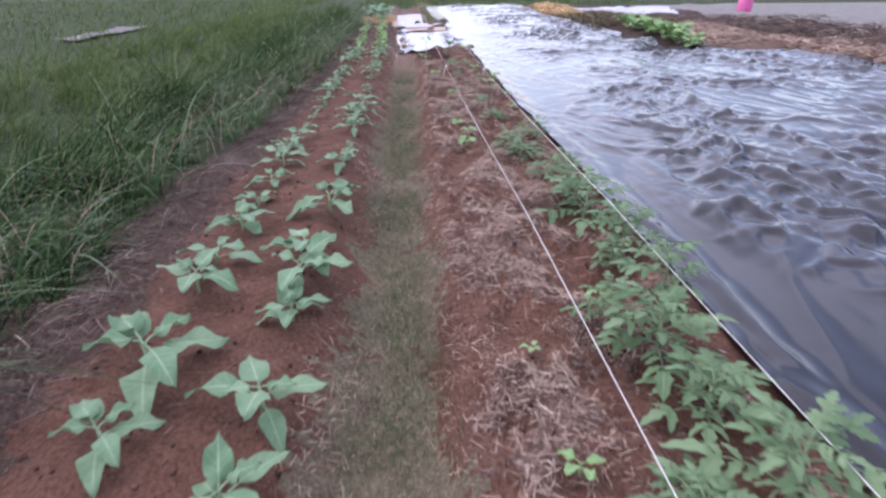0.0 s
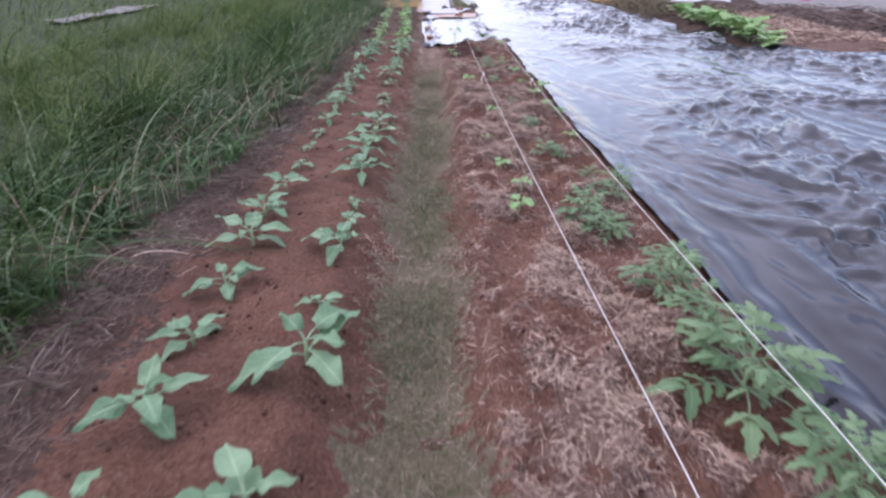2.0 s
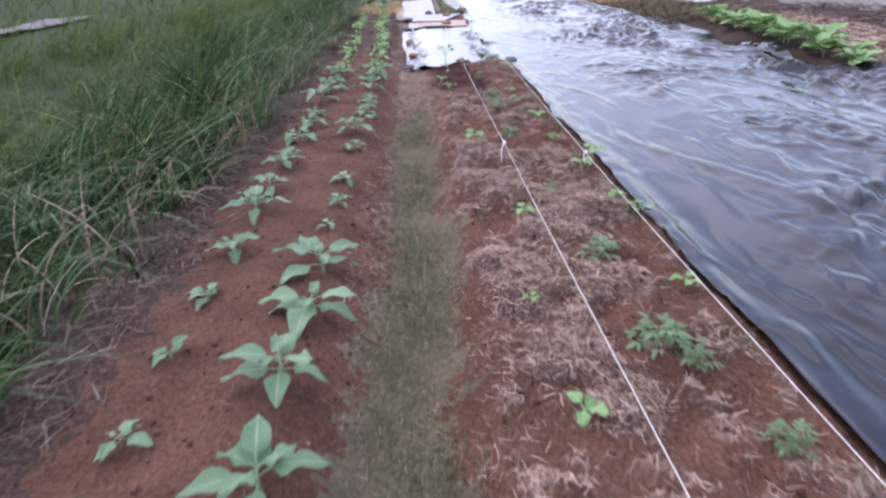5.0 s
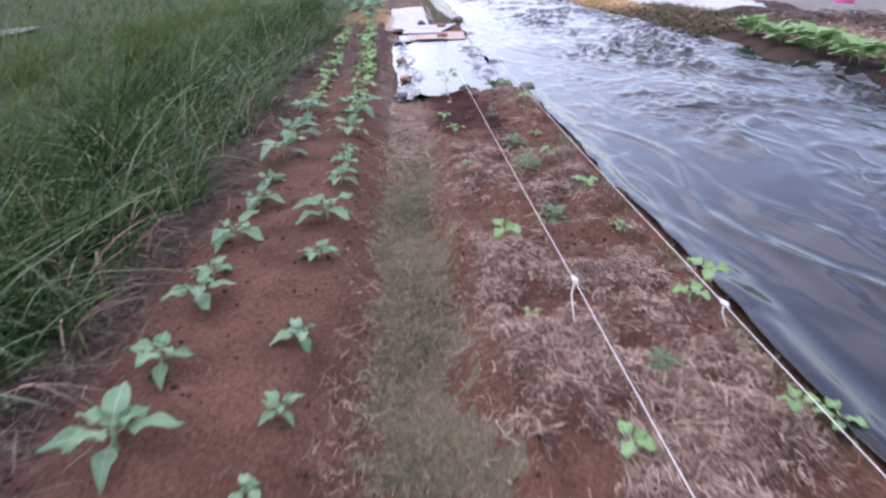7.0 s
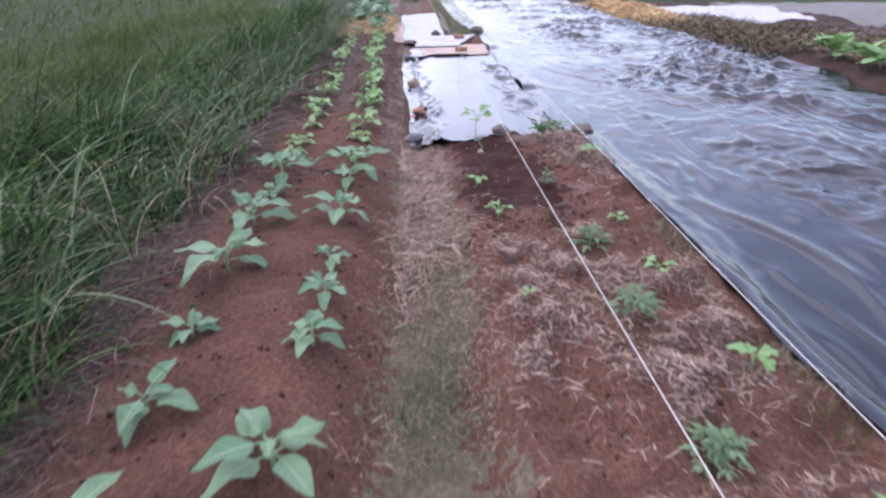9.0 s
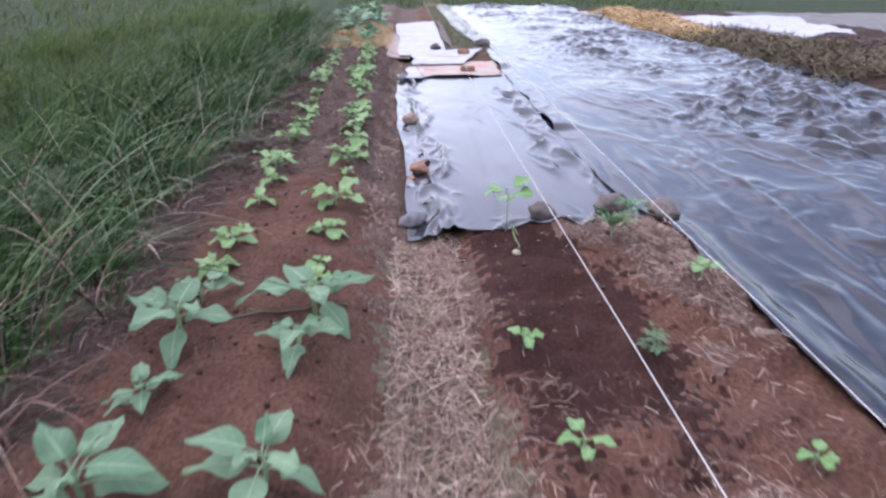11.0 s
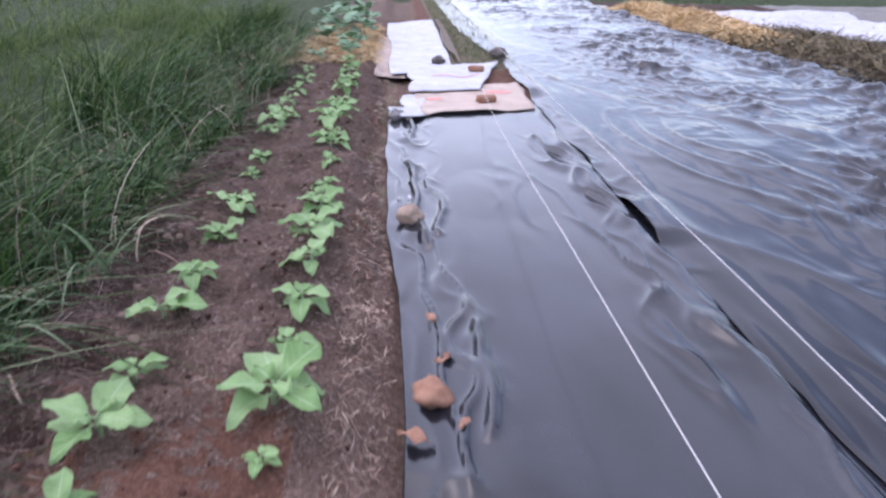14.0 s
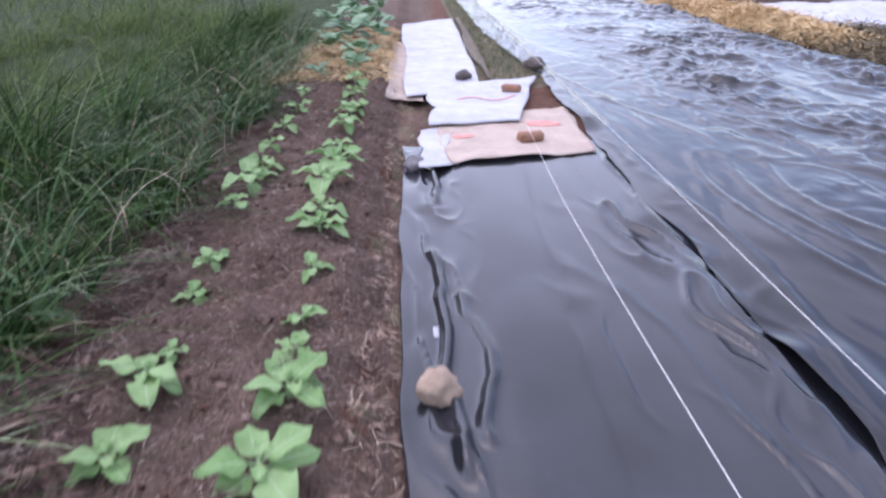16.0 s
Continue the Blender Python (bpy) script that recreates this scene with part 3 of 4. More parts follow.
def turf():
    n = 70000
    x, y = -0.12 + G(0, 0.13, n), U(0.6, 13.0, n)
    wob = 0.05 * vnoise(y * 1.7, y * 0 + 3.3, 5)
    keep = (np.abs(x + 0.12) < 0.27) & (U(0, 1, n) < np.clip(0.75 + 0.8 * fbm(x * 3, y * 1.6, 81, 3), 0.1, 1) * (1 - step(11.3, 13.0, y)))
    x, y = (x + wob)[keep], y[keep]
    n = len(x)
    strands("path_grass", x, y, ground_height(x, y) - 0.003, U(0.015, 0.055, n), U(0.002, 0.004, n), np.abs(G(0.7, 0.6, n)), U(0, 6.3, n), U(0, 0.6, n), 3, M_TURF, "short worn grass on the trodden path", "grass")
    n = 9000
    x, y = U(0.55, 1.4, n), U(22.3, 36, n)
    strands("strip_grass", x, y, ground_height(x, y), U(0.03, 0.14, n), U(0.003, 0.008, n), np.abs(G(0.5, 0.4, n)), U(0, 6.3, n), U(0, 0.5, n), 3, M_TURF, "grassy strip between the white sheet and black plastic", "grass")
    n = 2600
    y = U(5.5, 14, n)
    x = 1.27 + G(0, 0.035, n)
    keep = vnoise(y * 2.2, y * 0, 83) > 0.1
    x, y = x[keep], y[keep]
    n = len(x)
    strands("edge_grass", x, y, ground_height(x, y), U(0.03, 0.09, n), U(0.003, 0.006, n), np.abs(G(0.6, 0.4, n)), U(0, 6.3, n), U(0.1, 0.5, n), 3, M_TURF, "low grass tufts along the plastic edge", "grass")


turf()


def clods():
    """Crumbs of earth on the open soil."""
    n = 6500
    x, y = U(-1.45, 1.2, n), U(0.6, 22, n)
    keep = ((x < -0.4) | ((x > 0.15) & (y < 14)))
    x, y = x[keep], y[keep]
    n = len(x)
    r = 0.004 + 0.011 * U(0, 1, n) ** 3
    z = ground_height(x, y) + r * 0.3
    unit = np.array([(-1, -1, -1), (1, -1, -1), (1, 1, -1), (-1, 1, -1), (-1, -1, 1), (1, -1, 1), (1, 1, 1), (-1, 1, 1)], float) * 0.62
    faces = np.array([(0, 3, 2, 1), (4, 5, 6, 7), (0, 1, 5, 4), (1, 2, 6, 5), (2, 3, 7, 6), (3, 0, 4, 7)])
    v = unit[None] * r[:, None, None] * U(0.6, 1.4, (n, 8, 3)) + np.stack([x, y, z], 1)[:, None]
    q = faces[None] + (np.arange(n) * 8)[:, None, None]
    tagged(new("soil_clods", raw_mesh("soil_clods", v.reshape(-1, 3), q.reshape(-1, 4), M_CLOD)), "small crumbs of red soil on the beds", "soil", "", "stuff")


clods()


def lumps():
    """Clumps of matted mulch between the young plants further on."""
    n = 1500
    x, y = U(-1.7, -0.5, n), U(14.9, 22, n)
    r = 0.006 + 0.02 * U(0, 1, n) ** 3
    bm = bmesh.new()
    bmesh.ops.create_icosphere(bm, subdivisions=1, radius=1.0)
    unit = np.array([v.co[:] for v in bm.verts])
    tri = np.array([[v.index for v in f.verts] for f in bm.faces])
    bm.free()
    z = ground_height(x, y) + r * 0.1
    v = unit[None] * r[:, None, None] * U(0.4, 1.6, (n, len(unit), 3)) * (1, 1, 0.55) + np.stack([x, y, z], 1)[:, None]
    q = tri[None] + (np.arange(n) * len(unit))[:, None, None]
    me = bpy.data.meshes.new("mulch_lumps")
    me.from_pydata(v.reshape(-1, 3).tolist(), [], q.reshape(-1, 3).tolist())
    me.materials.append(M_ROTTED)
    tagged(new("mulch_lumps", me), "brown clumps of matted mulch among the plants", "mulch", "", "stuff")


lumps()


# ---- plastic sheeting ----
def wrinkles(x, y, seed, along=0.35):
    """Creases that run mostly lengthwise, with crumpled patches."""
    wx, wy = x + 0.35 * vnoise(x * 0.9, y * 0.6, seed), y + 0.6 * vnoise(x * 0.8, y * 0.5, seed + 1)
    slant = wx + 0.15 * wy
    a = facets(slant * 1.5 + 0.1 * wy, wy * 0.42 - 0.2 * wx, seed + 2)
    b = facets(slant * 3.3 - 0.3 * wy, wy * 1.6 + 0.5 * wx, seed + 3)
    # steep-sided crumples that stand up from the flat film
    c = np.clip(1.9 * facets(slant * 4.6 + 0.7 * wy, wy * 3.1 - 1.1 * wx, seed + 4) - 0.25, 0, 1)
    d = np.clip(1.9 * facets(slant * 9.0 - 1.3 * wy, wy * 6.2 + 2.3 * wx, seed + 7) - 0.15, 0, 1)
    e = facets(slant * 15 - 2.1 * wy, wy * 11.0 + 2.9 * wx, seed + 11)
    streak = (1 - np.abs(vnoise(slant * 2.6, wy * 0.28, seed + 8))) ** 10
    crumple = step(-0.25, 0.3, fbm(x * 0.75, y * 0.3, seed + 5, 3))
    calm = 0.12 + 0.88 * step(0.4, 1.9, x - 1.3 - 0.6 * vnoise(y * 0.5, y * 0, seed + 9))
    rough = 0.1 + 0.9 * crumple
    return calm * (0.08 + 0.014 * a + 0.04 * b * rough + 0.055 * c * rough + 0.04 * d * rough + 0.008 * e * rough) + 0.014 * streak + 0.012 * vnoise(x * 0.9, y * 0.4, seed + 6)


def folds(x, y, seed, freq, stretch, width, cover):
    """Narrow raised folds in broken lines, 0 to 1."""
    bx = x + 0.25 / freq * 2 * vnoise(x * freq * 1.3, y * freq * 0.7, seed + 1)
    line = np.exp(-(vnoise(bx * freq + 0.25 * freq * y * stretch, y * freq * stretch, seed) / width) ** 2)
    return line * step(-cover, 0.35 - cover, vnoise(x * freq * 0.35, y * freq * 0.22, seed + 2)) * (0.55 + 0.45 * vnoise(x * freq, y * freq * 0.5, seed + 3))


def sheet(name, X, Y, Z, mat, thick=0.003):
    """A sheet with its own thickness and closed rim, over a grid of places."""
    ny, nx = X.shape
    top = np.stack([X.ravel(), Y.ravel(), Z.ravel()], 1)
    low = top - (0, 0, thick)
    n = nx * ny
    q = grid_quads(nx, ny)
    rim = np.concatenate([np.arange(nx), np.arange(1, ny) * nx + nx - 1, (ny - 1) * nx + np.arange(nx - 2, -1, -1), np.arange(ny - 2, 0, -1) * nx])
    nxt = np.roll(rim, -1)
    return raw_mesh(name, np.concatenate([top, low]), np.concatenate([q, q[:, ::-1] + n, np.stack([rim, rim + n, nxt + n, nxt], 1)]), mat)


def big_sheet():
    u = np.concatenate([np.linspace(0, 1, 250) ** 1.1])
    v = np.linspace(0, 1, 1450)
    Uu, V = np.meshgrid(u, v)
    Y = -3.0 + V * 39.3
    left = 1.42 - 0.09 * step(4, 9, Y) - 0.12 * step(13, 16, Y) - 0.3 * step(22, 28, Y) + 0.035 * vnoise(Y * 1.6, Y * 0, 90) + 0.015 * vnoise(Y * 6, Y * 0, 91)
    right = 7.95 - 2.35 * step(12.5, 13.1, Y) + 0.03 * (Y - 12.5) * step(12.5, 13, Y) + 0.12 * vnoise(Y * 1.1, Y * 0, 92)
    X = left + Uu * (right - left)
    rim = np.exp(-((X - left) / 0.09) ** 2)
    tail = 1 - 0.7 * step(right - 0.5, right - 0.05, X)
    Z = ground_height(X, Y, False) + 0.035 + wrinkles(X, Y, 100) * (1 - 0.5 * rim) * tail
    Z = Z + 0.035 * np.exp(-(((X - left - 0.12) / 0.09) ** 2)) * (0.6 + 0.4 * vnoise(Y * 1.2, Y * 0, 95)) * (1 - 0.8 * step(13.9, 14.6, Y) * (1 - step(16.4, 16.9, Y)) - 0.8 * step(17.6, 18.2, Y))
    zone = step(0.6, 2.0, X - left)
    Z = Z + 0.03 * folds(X, Y, 300, 1.7, 0.22, 0.13, 0.15) * (0.25 + 0.75 * zone) * tail + 0.03 * folds(X, Y, 310, 3.4, 0.3, 0.14, 0.15) * (0.15 + 0.85 * zone) * tail
    Z = Z + (0.05 * folds(X + 0.3 * Y, 0.8 * Y - 0.5 * X, 340, 1.5, 0.8, 0.2, 0.05) + 0.03 * folds(X, Y, 350, 3.8, 0.7, 0.2, 0.0)) * zone * tail
    # where it meets the short sheet the edge lies flat, but for one open fold
    near = np.exp(-((X - left) / 0.2) ** 2) * step(13.9, 14.4, Y) * (1 - step(19.6, 20.4, Y))
    gape = step(16.4, 16.6, Y) * (1 - step(17.0, 17.25, Y))
    lace = folds(X, Y, 360, 6.0, 0.5, 0.2, 0.2)
    Z = Z * (1 - near) + near * (-0.1 + 0.02 * lace + 0.045 * gape)
    Z = np.maximum(Z, ground_height(X, Y) + 0.03)
    me = sheet("black_plastic_sheet", X, Y, Z, M_PLASTIC)
    tagged(new("black_plastic_sheet", me), "wide wrinkled black plastic sheeting spread over soil", "plastic sheet")


big_sheet()


def short_sheet():
    Uu, V = np.meshgrid(np.linspace(0, 1, 150), np.linspace(0, 1, 560))
    front = 14.02 + 0.06 * np.sin(Uu * 7) * Uu + 0.03 * vnoise(Uu * 5, Uu * 0, 110)
    Y = front + V * (20.0 - front)
    left = -0.24 - 0.13 * step(14.5, 18.5, Y) + 0.02 * vnoise(Y * 2.5, Y * 0, 111)
    X = left + Uu * (1.42 - left)
    side = np.exp(-((X - left - 0.18) / 0.14) ** 2)
    flank = np.exp(-((X - 1.02) / 0.16) ** 2)
    body = -0.165 + 0.07 * step(-0.25, 0.15, X)
    crease = (1 - np.abs(vnoise(X * 8 + 0.9 * Y + 0.5 * vnoise(X * 6, Y * 3, 117), Y * 1.6 + 0.8 * X, 112))) ** 6
    Z = body - 0.03 * step(1.12, 1.25, X) + 0.034 * side * crease + 0.012 * np.abs(vnoise(X * 1.5, Y * 0.5, 113)) + 0.05 * flank * (1 - np.abs(vnoise(X * 7 + 0.8 * Y + 0.6 * vnoise(X * 5, Y * 3, 118), Y * 1.1, 114))) ** 6 + 0.005 * np.abs(vnoise(X * 3, Y * 1.1, 115))
    Z = Z + 0.036 * folds(X, Y, 320, 5.5, 0.22, 0.22, 0.25) * (side + 0.8 * flank) + 0.010 * folds(X, Y, 330, 4.0, 0.25, 0.13, -0.3)
    # standing pleats along the weighted edge
    for off, wave, amp, seed in ((0.2, 0.035, 0.04, 380), (0.3, 0.05, 0.03, 384)):
        line = left + off + wave * vnoise(Y * 2.3, Y * 0, seed) + 0.5 * wave * vnoise(Y * 7, Y * 0, seed + 1)
        Z = Z + amp * np.exp(-((X - line) / 0.024) ** 2) * step(-0.1, 0.25, vnoise(Y * 1.9, Y * 0, seed + 2))
    Z = np.maximum(Z, ground_height(X, Y) + 0.012)
    tagged(new("bed_cover_sheet", sheet("bed_cover_sheet", X, Y, Z, M_SMOOTHPLASTIC)), "smooth black plastic sheet covering a short bed, held by stones", "plastic sheet")


short_sheet()


# ---- twine ----
def twine(label, pts, knot=None, tail=None):
    root = new("twine", None)
    bm = bmesh.new()
    dense = []
    for a, b in zip(pts, pts[1:]):
        for k in range(12):
            t = k / 12
            p = Vector(a).lerp(Vector(b), t)
            p.z -= 0.008 * 4 * t * (1 - t)
            dense.append(p)
    dense.append(Vector(pts[-1]))
    tube(bm, dense, [0.0020] * len(dense), 6)
    part("strand", bm, M_STRING, root)
    if knot:
        bm = bmesh.new()
        k = Vector(knot)
        tube(bm, [k + Vector((0, -0.03, 0)), k + Vector((0.004, -0.01, 0.004)), k + Vector((-0.002, 0.01, 0.002)), k + Vector((0, 0.035, 0))], [0.004, 0.011, 0.010, 0.004], 8)
        part("knot", bm, M_STRING, root)
        bm = bmesh.new()
        t = Vector(tail)
        tube(bm, [k, k.lerp(t, 0.4) + Vector((-0.012, 0, 0.004)), t], [0.004, 0.003, 0.003], 6)
        part("tail", bm, M_STRING, root)
    tagged(root, label, "string")


twine("taut white planting twine with a knotted joint over the bed", [(0.66, -3.0, 0.25), (0.6, 3.0, 0.25), (0.535, 6.2, 0.25), (0.505, 8.78, 0.255), (0.478, 12.5, 0.245), (0.478, 15.9, 0.215), (0.50, 18.0, 0.16), (0.60, 19.75, 0.10)],
      (0.507, 8.78, 0.255), (0.47, 8.62, 0.17))
twine("taut white twine strung along the plastic sheet edge", [(1.16, -3.0, 0.23), (1.115, 3.2, 0.23), (1.045, 6.5, 0.23), (1.03, 9.0, 0.23), (1.055, 12.5, 0.22), (1.09, 15.5, 0.20), (1.11, 18.3, 0.20), (1.14, 23.0, 0.17), (1.15, 29.5, 0.05)],
      (1.03, 8.6, 0.23), (1.02, 8.54, 0.17))


# ---- plants ----
def leaf_mesh(name, length, width, droop, fold, petiole, roundness, mat, seed):
    """A leaf along +x from its stalk, which begins at the origin."""
    rnd = random.Random(seed)
    nu, nv = 9, 5
    s = np.linspace(0, 1, nu)
    shape = np.sin(np.pi * np.clip(s, 0, 1) ** (0.62 if roundness < 0.5 else 0.85)) ** (0.95 - 0.35 * roundness)
    shape = np.maximum(shape, 0.02) * width / 2
    ripple = rnd.uniform(0.5, 1.2)
    twist = rnd.uniform(-0.4, 0.4)
    verts, uv = [], []
    rise = petiole * 0.35
    for k in range(nu):
        for j in range(nv):
            t = j / (nv - 1) * 2 - 1
            x = petiole + length * s[k] * (1 - 0.12 * droop * s[k])
            yy = t * shape[k]
            z = rise - droop * length * s[k] ** 2 * 0.55 + fold * abs(yy) + ripple * 0.010 * math.sin(9 * s[k] + 2.5 * t) * abs(t) + twist * yy * s[k]
            verts.append((x, yy, z))
            uv.append((j / (nv - 1), s[k]))
    quads = [tuple(int(c) for c in q) for q in grid_quads(nv, nu)]
    base = len(verts)
    r = 0.0022
    for x, z, rr in ((0, 0, r), (petiole * 0.5, rise * 0.8, r * 0.9), (petiole + 0.012, rise, r * 0.5)):
        for dy, dz in ((-1, -0.6), (1, -0.6), (1, 0.6), (-1, 0.6)):
            verts.append((x, dy * rr, z + dz * rr - 0.001))
            uv.append((0.5, 0.1))
    for k in range(2):
        for e in range(4):
            a, b = base + k * 4 + e, base + k * 4 + (e + 1) % 4
            quads.append((a, b, b + 4, a + 4))
    return raw_mesh(name, verts, quads, mat, True, uv)


def sunflower(seed, young, name="sunflower_seedling"):
    rnd = random.Random(seed)
    root = new(name, None)
    mat = M_SUNYOUNG if young else M_SUN
    top = rnd.uniform(0.04, 0.06) if young else rnd.uniform(0.055, 0.08)
    bm = bmesh.new()
    tube(bm, [(0, 0, -0.02), (rnd.uniform(-0.006, 0.006), 0.004, top * 0.5), (0, 0, top)], [0.0055, 0.005, 0.003], 6)
    part("stem", bm, M_STEM, root)
    turn = rnd.uniform(0, 6.28)
    tiers = [(0.45, 0.9, 0.55), (0.65, 1.0, 0.35), (0.88, 0.85, 0.2), (1.0, 0.5, 0.0)]
    for k, (at, size, droop) in enumerate(tiers):
        for side in range(2):
            if k < 2 and side == 1 and rnd.random() < 0.25:
                continue
            ln = (rnd.uniform(0.09, 0.115) if young else rnd.uniform(0.115, 0.145)) * size * rnd.uniform(0.85, 1.1)
            me = leaf_mesh("leaf", ln, ln * (rnd.uniform(0.6, 0.74) if young else rnd.uniform(0.48, 0.62)), droop + rnd.uniform(-0.25, 0.5), rnd.uniform(0.05, 0.35),
                           (0.02 if young else rnd.uniform(0.02, 0.05)) * size, 0.55 if young else 0.2, mat, seed * 31 + k * 2 + side)
            leaf = part("leaf", me, None, root)
            leaf.matrix_basis = Matrix.Translation((0, 0, top * at)) @ Matrix.Rotation(turn + side * math.pi + rnd.uniform(-0.35, 0.35), 4, "Z") @ Matrix.Rotation(rnd.uniform(-0.25, 0.15) - 0.08 * k, 4, "Y")
        turn += 1.57 + rnd.uniform(-0.25, 0.25)
    return tagged(root, "young sunflower with rounded bright green leaves in mulched soil" if young else "young sunflower with pointed pale green leaves in red soil", "sunflower", "sunflowers in the rows")


# places along the two rows and how wide each plant spreads
ROW_A = [1.59, 2.04, 2.7, 3.05, 3.52, 3.97, 4.42, 4.91, 5.32, 5.79, 6.31, 6.8, 7.25, 7.77, 8.27, 8.7, 9.21, 9.47, 9.89, 10.43, 10.92, 11.44, 12.06, 12.46, 12.85, 13.12, 13.43, 13.72,
         13.95, 14.31, 14.69, 15.0, 15.31, 15.61, 15.95, 16.16, 16.55, 16.89, 17.07, 17.51, 17.74, 18.4, 18.81, 19.2, 19.5, 20.06, 20.8, 21.43]
WIDE_A = [0.5, 0.48, 0.45, 0.48, 0.42, 0.33, 0.24, 0.28, 0.25, 0.21, 0.18, 0.19, 0.17, 0.29, 0.26, 0.18, 0.2, 0.22, 0.3, 0.27, 0.28, 0.3, 0.31, 0.31, 0.31, 0.24, 0.19, 0.21,
          0.08, 0.19, 0.2, 0.24, 0.2, 0.26, 0.21, 0.13, 0.24, 0.19, 0.1, 0.14, 0.13, 0.17, 0.24, 0.27, 0.2, 0.23, 0.18, 0.2]
ROW_B = [1.3, 1.76, 2.44, 2.77, 3.08, 3.82, 4.23, 4.88, 5.24, 5.52, 6.1, 6.6, 7.13, 7.52, 8.06, 8.4, 8.89, 9.64, 10.15, 10.79, 11.17, 11.51, 12.08, 12.72, 13.02, 13.27, 13.46, 13.84,
         14.28, 14.65, 14.86, 15.12, 15.5, 15.78, 16.11, 16.4, 16.76, 17.01, 17.28, 17.62, 18.12, 18.33, 18.72, 19.2, 19.5, 19.95, 20.6, 21.2, 21.86]
WIDE_B = [0.3, 0.29, 0.5, 0.34, 0.31, 0.38, 0.3, 0.33, 0.28, 0.12, 0.27, 0.27, 0.36, 0.29, 0.21, 0.12, 0.19, 0.28, 0.28, 0.27, 0.32, 0.16, 0.28, 0.33, 0.32, 0.12, 0.14, 0.21,
          0.23, 0.18, 0.25, 0.27, 0.17, 0.21, 0.23, 0.25, 0.22, 0.17, 0.11, 0.17, 0.3, 0.24, 0.27, 0.28, 0.2, 0.22, 0.22, 0.2, 0.26]


def put_on_ground(x, y, turn=0.0, size=1.0, sink=0.0):
    return Matrix.Translation((x, y, float(ground_height(x, y)) - sink)) @ Matrix.Rotation(turn, 4, "Z") @ Matrix.Scale(size, 4)


def sunflower_rows():
    rnd = random.Random(11)
    kinds = {young: [sunflower(100 + 10 * young + k, young) for k in range(9)] for young in (False, True)}
    used = set()
    for xs, row, spread in ((-1.04, ROW_A, WIDE_A), (-0.545, ROW_B, WIDE_B)):
        for y, wide in zip(row, spread):
            young = y > 13.2
            proto = rnd.choice(kinds[young])
            x = xs + float(row_shift(y)) + rnd.uniform(-0.02, 0.02)
            size = wide / 0.185 if young else min(wide / 0.275, 1.55)
            m = put_on_ground(x, y, rnd.uniform(0, 6.28), size)
            if proto not in used:
                used.add(proto)
                proto.matrix_basis = m
            else:
                copy_thing(proto, m)
    for young in kinds:
        for proto in kinds[young]:
            if proto not in used:
                for o in (*proto.children_recursive, proto):
                    bpy.data.objects.remove(o)


sunflower_rows()


def compound_leaf(name, length, pairs, leaflet, droop, mat, seed):
    """A feathered tomato leaf: lobed leaflets in pairs along a stalk."""
    rnd = random.Random(seed)
    verts, quads, uv = [], [], []

    def lobe(px, py, pz, ang, ln, wd, tilt):
        base = len(verts)
        ca, sa = math.cos(ang), math.sin(ang)
        prof = (0.05, 0.75, 0.62, 1.0, 0.55, 0.62, 0.05)
        for k, w in enumerate(prof):
            s = k / (len(prof) - 1)
            for j in (-1, 0, 1):
                a, b = ln * s, j * w * wd / 2
                z = pz + 0.25 * abs(b) - tilt * ln * s * s + rnd.uniform(-0.002, 0.002)
                verts.append((px + a * ca - b * sa, py + a * sa + b * ca, z))
                uv.append((j / 2 + 0.5, s))
        for k in range(len(prof) - 1):
            for j in range(2):
                a = base + k * 3 + j
                quads.append((a, a + 1, a + 4, a + 3))

    def spine(s):
        return length * s * (1 - 0.15 * droop * s), length * (0.25 * s - droop * 0.55 * s * s)

    for k in range(pairs):
        s = 0.35 + 0.5 * k / max(pairs - 1, 1)
        px, pz = spine(s)
        for sign in (-1, 1):
            sz = leaflet * rnd.uniform(0.75, 1.1) * (0.8 + 0.4 * k / pairs)
            lobe(px, 0, pz, sign * rnd.uniform(0.8, 1.25), sz, sz * 0.55, rnd.uniform(0.2, 0.7))
    px, pz = spine(0.92)
    lobe(px, 0, pz, rnd.uniform(-0.2, 0.2), leaflet * 1.25, leaflet * 0.7, 0.6)
    base = len(verts)
    stops = [0, 0.35, 0.7, 0.95]
    for s in stops:
        px, pz = spine(s)
        r = 0.003 * (1 - 0.6 * s)
        for dy, dz in ((-1, -1), (1, -1), (1, 1), (-1, 1)):
            verts.append((px, dy * r, pz + dz * r))
            uv.append((0.5, 0.1))
    for k in range(len(stops) - 1):
        for e in range(4):
            a, b = base + k * 4 + e, base + k * 4 + (e + 1) % 4
            quads.append((a, b, b + 4, a + 4))
    return raw_mesh(name, verts, quads, mat, True, uv)


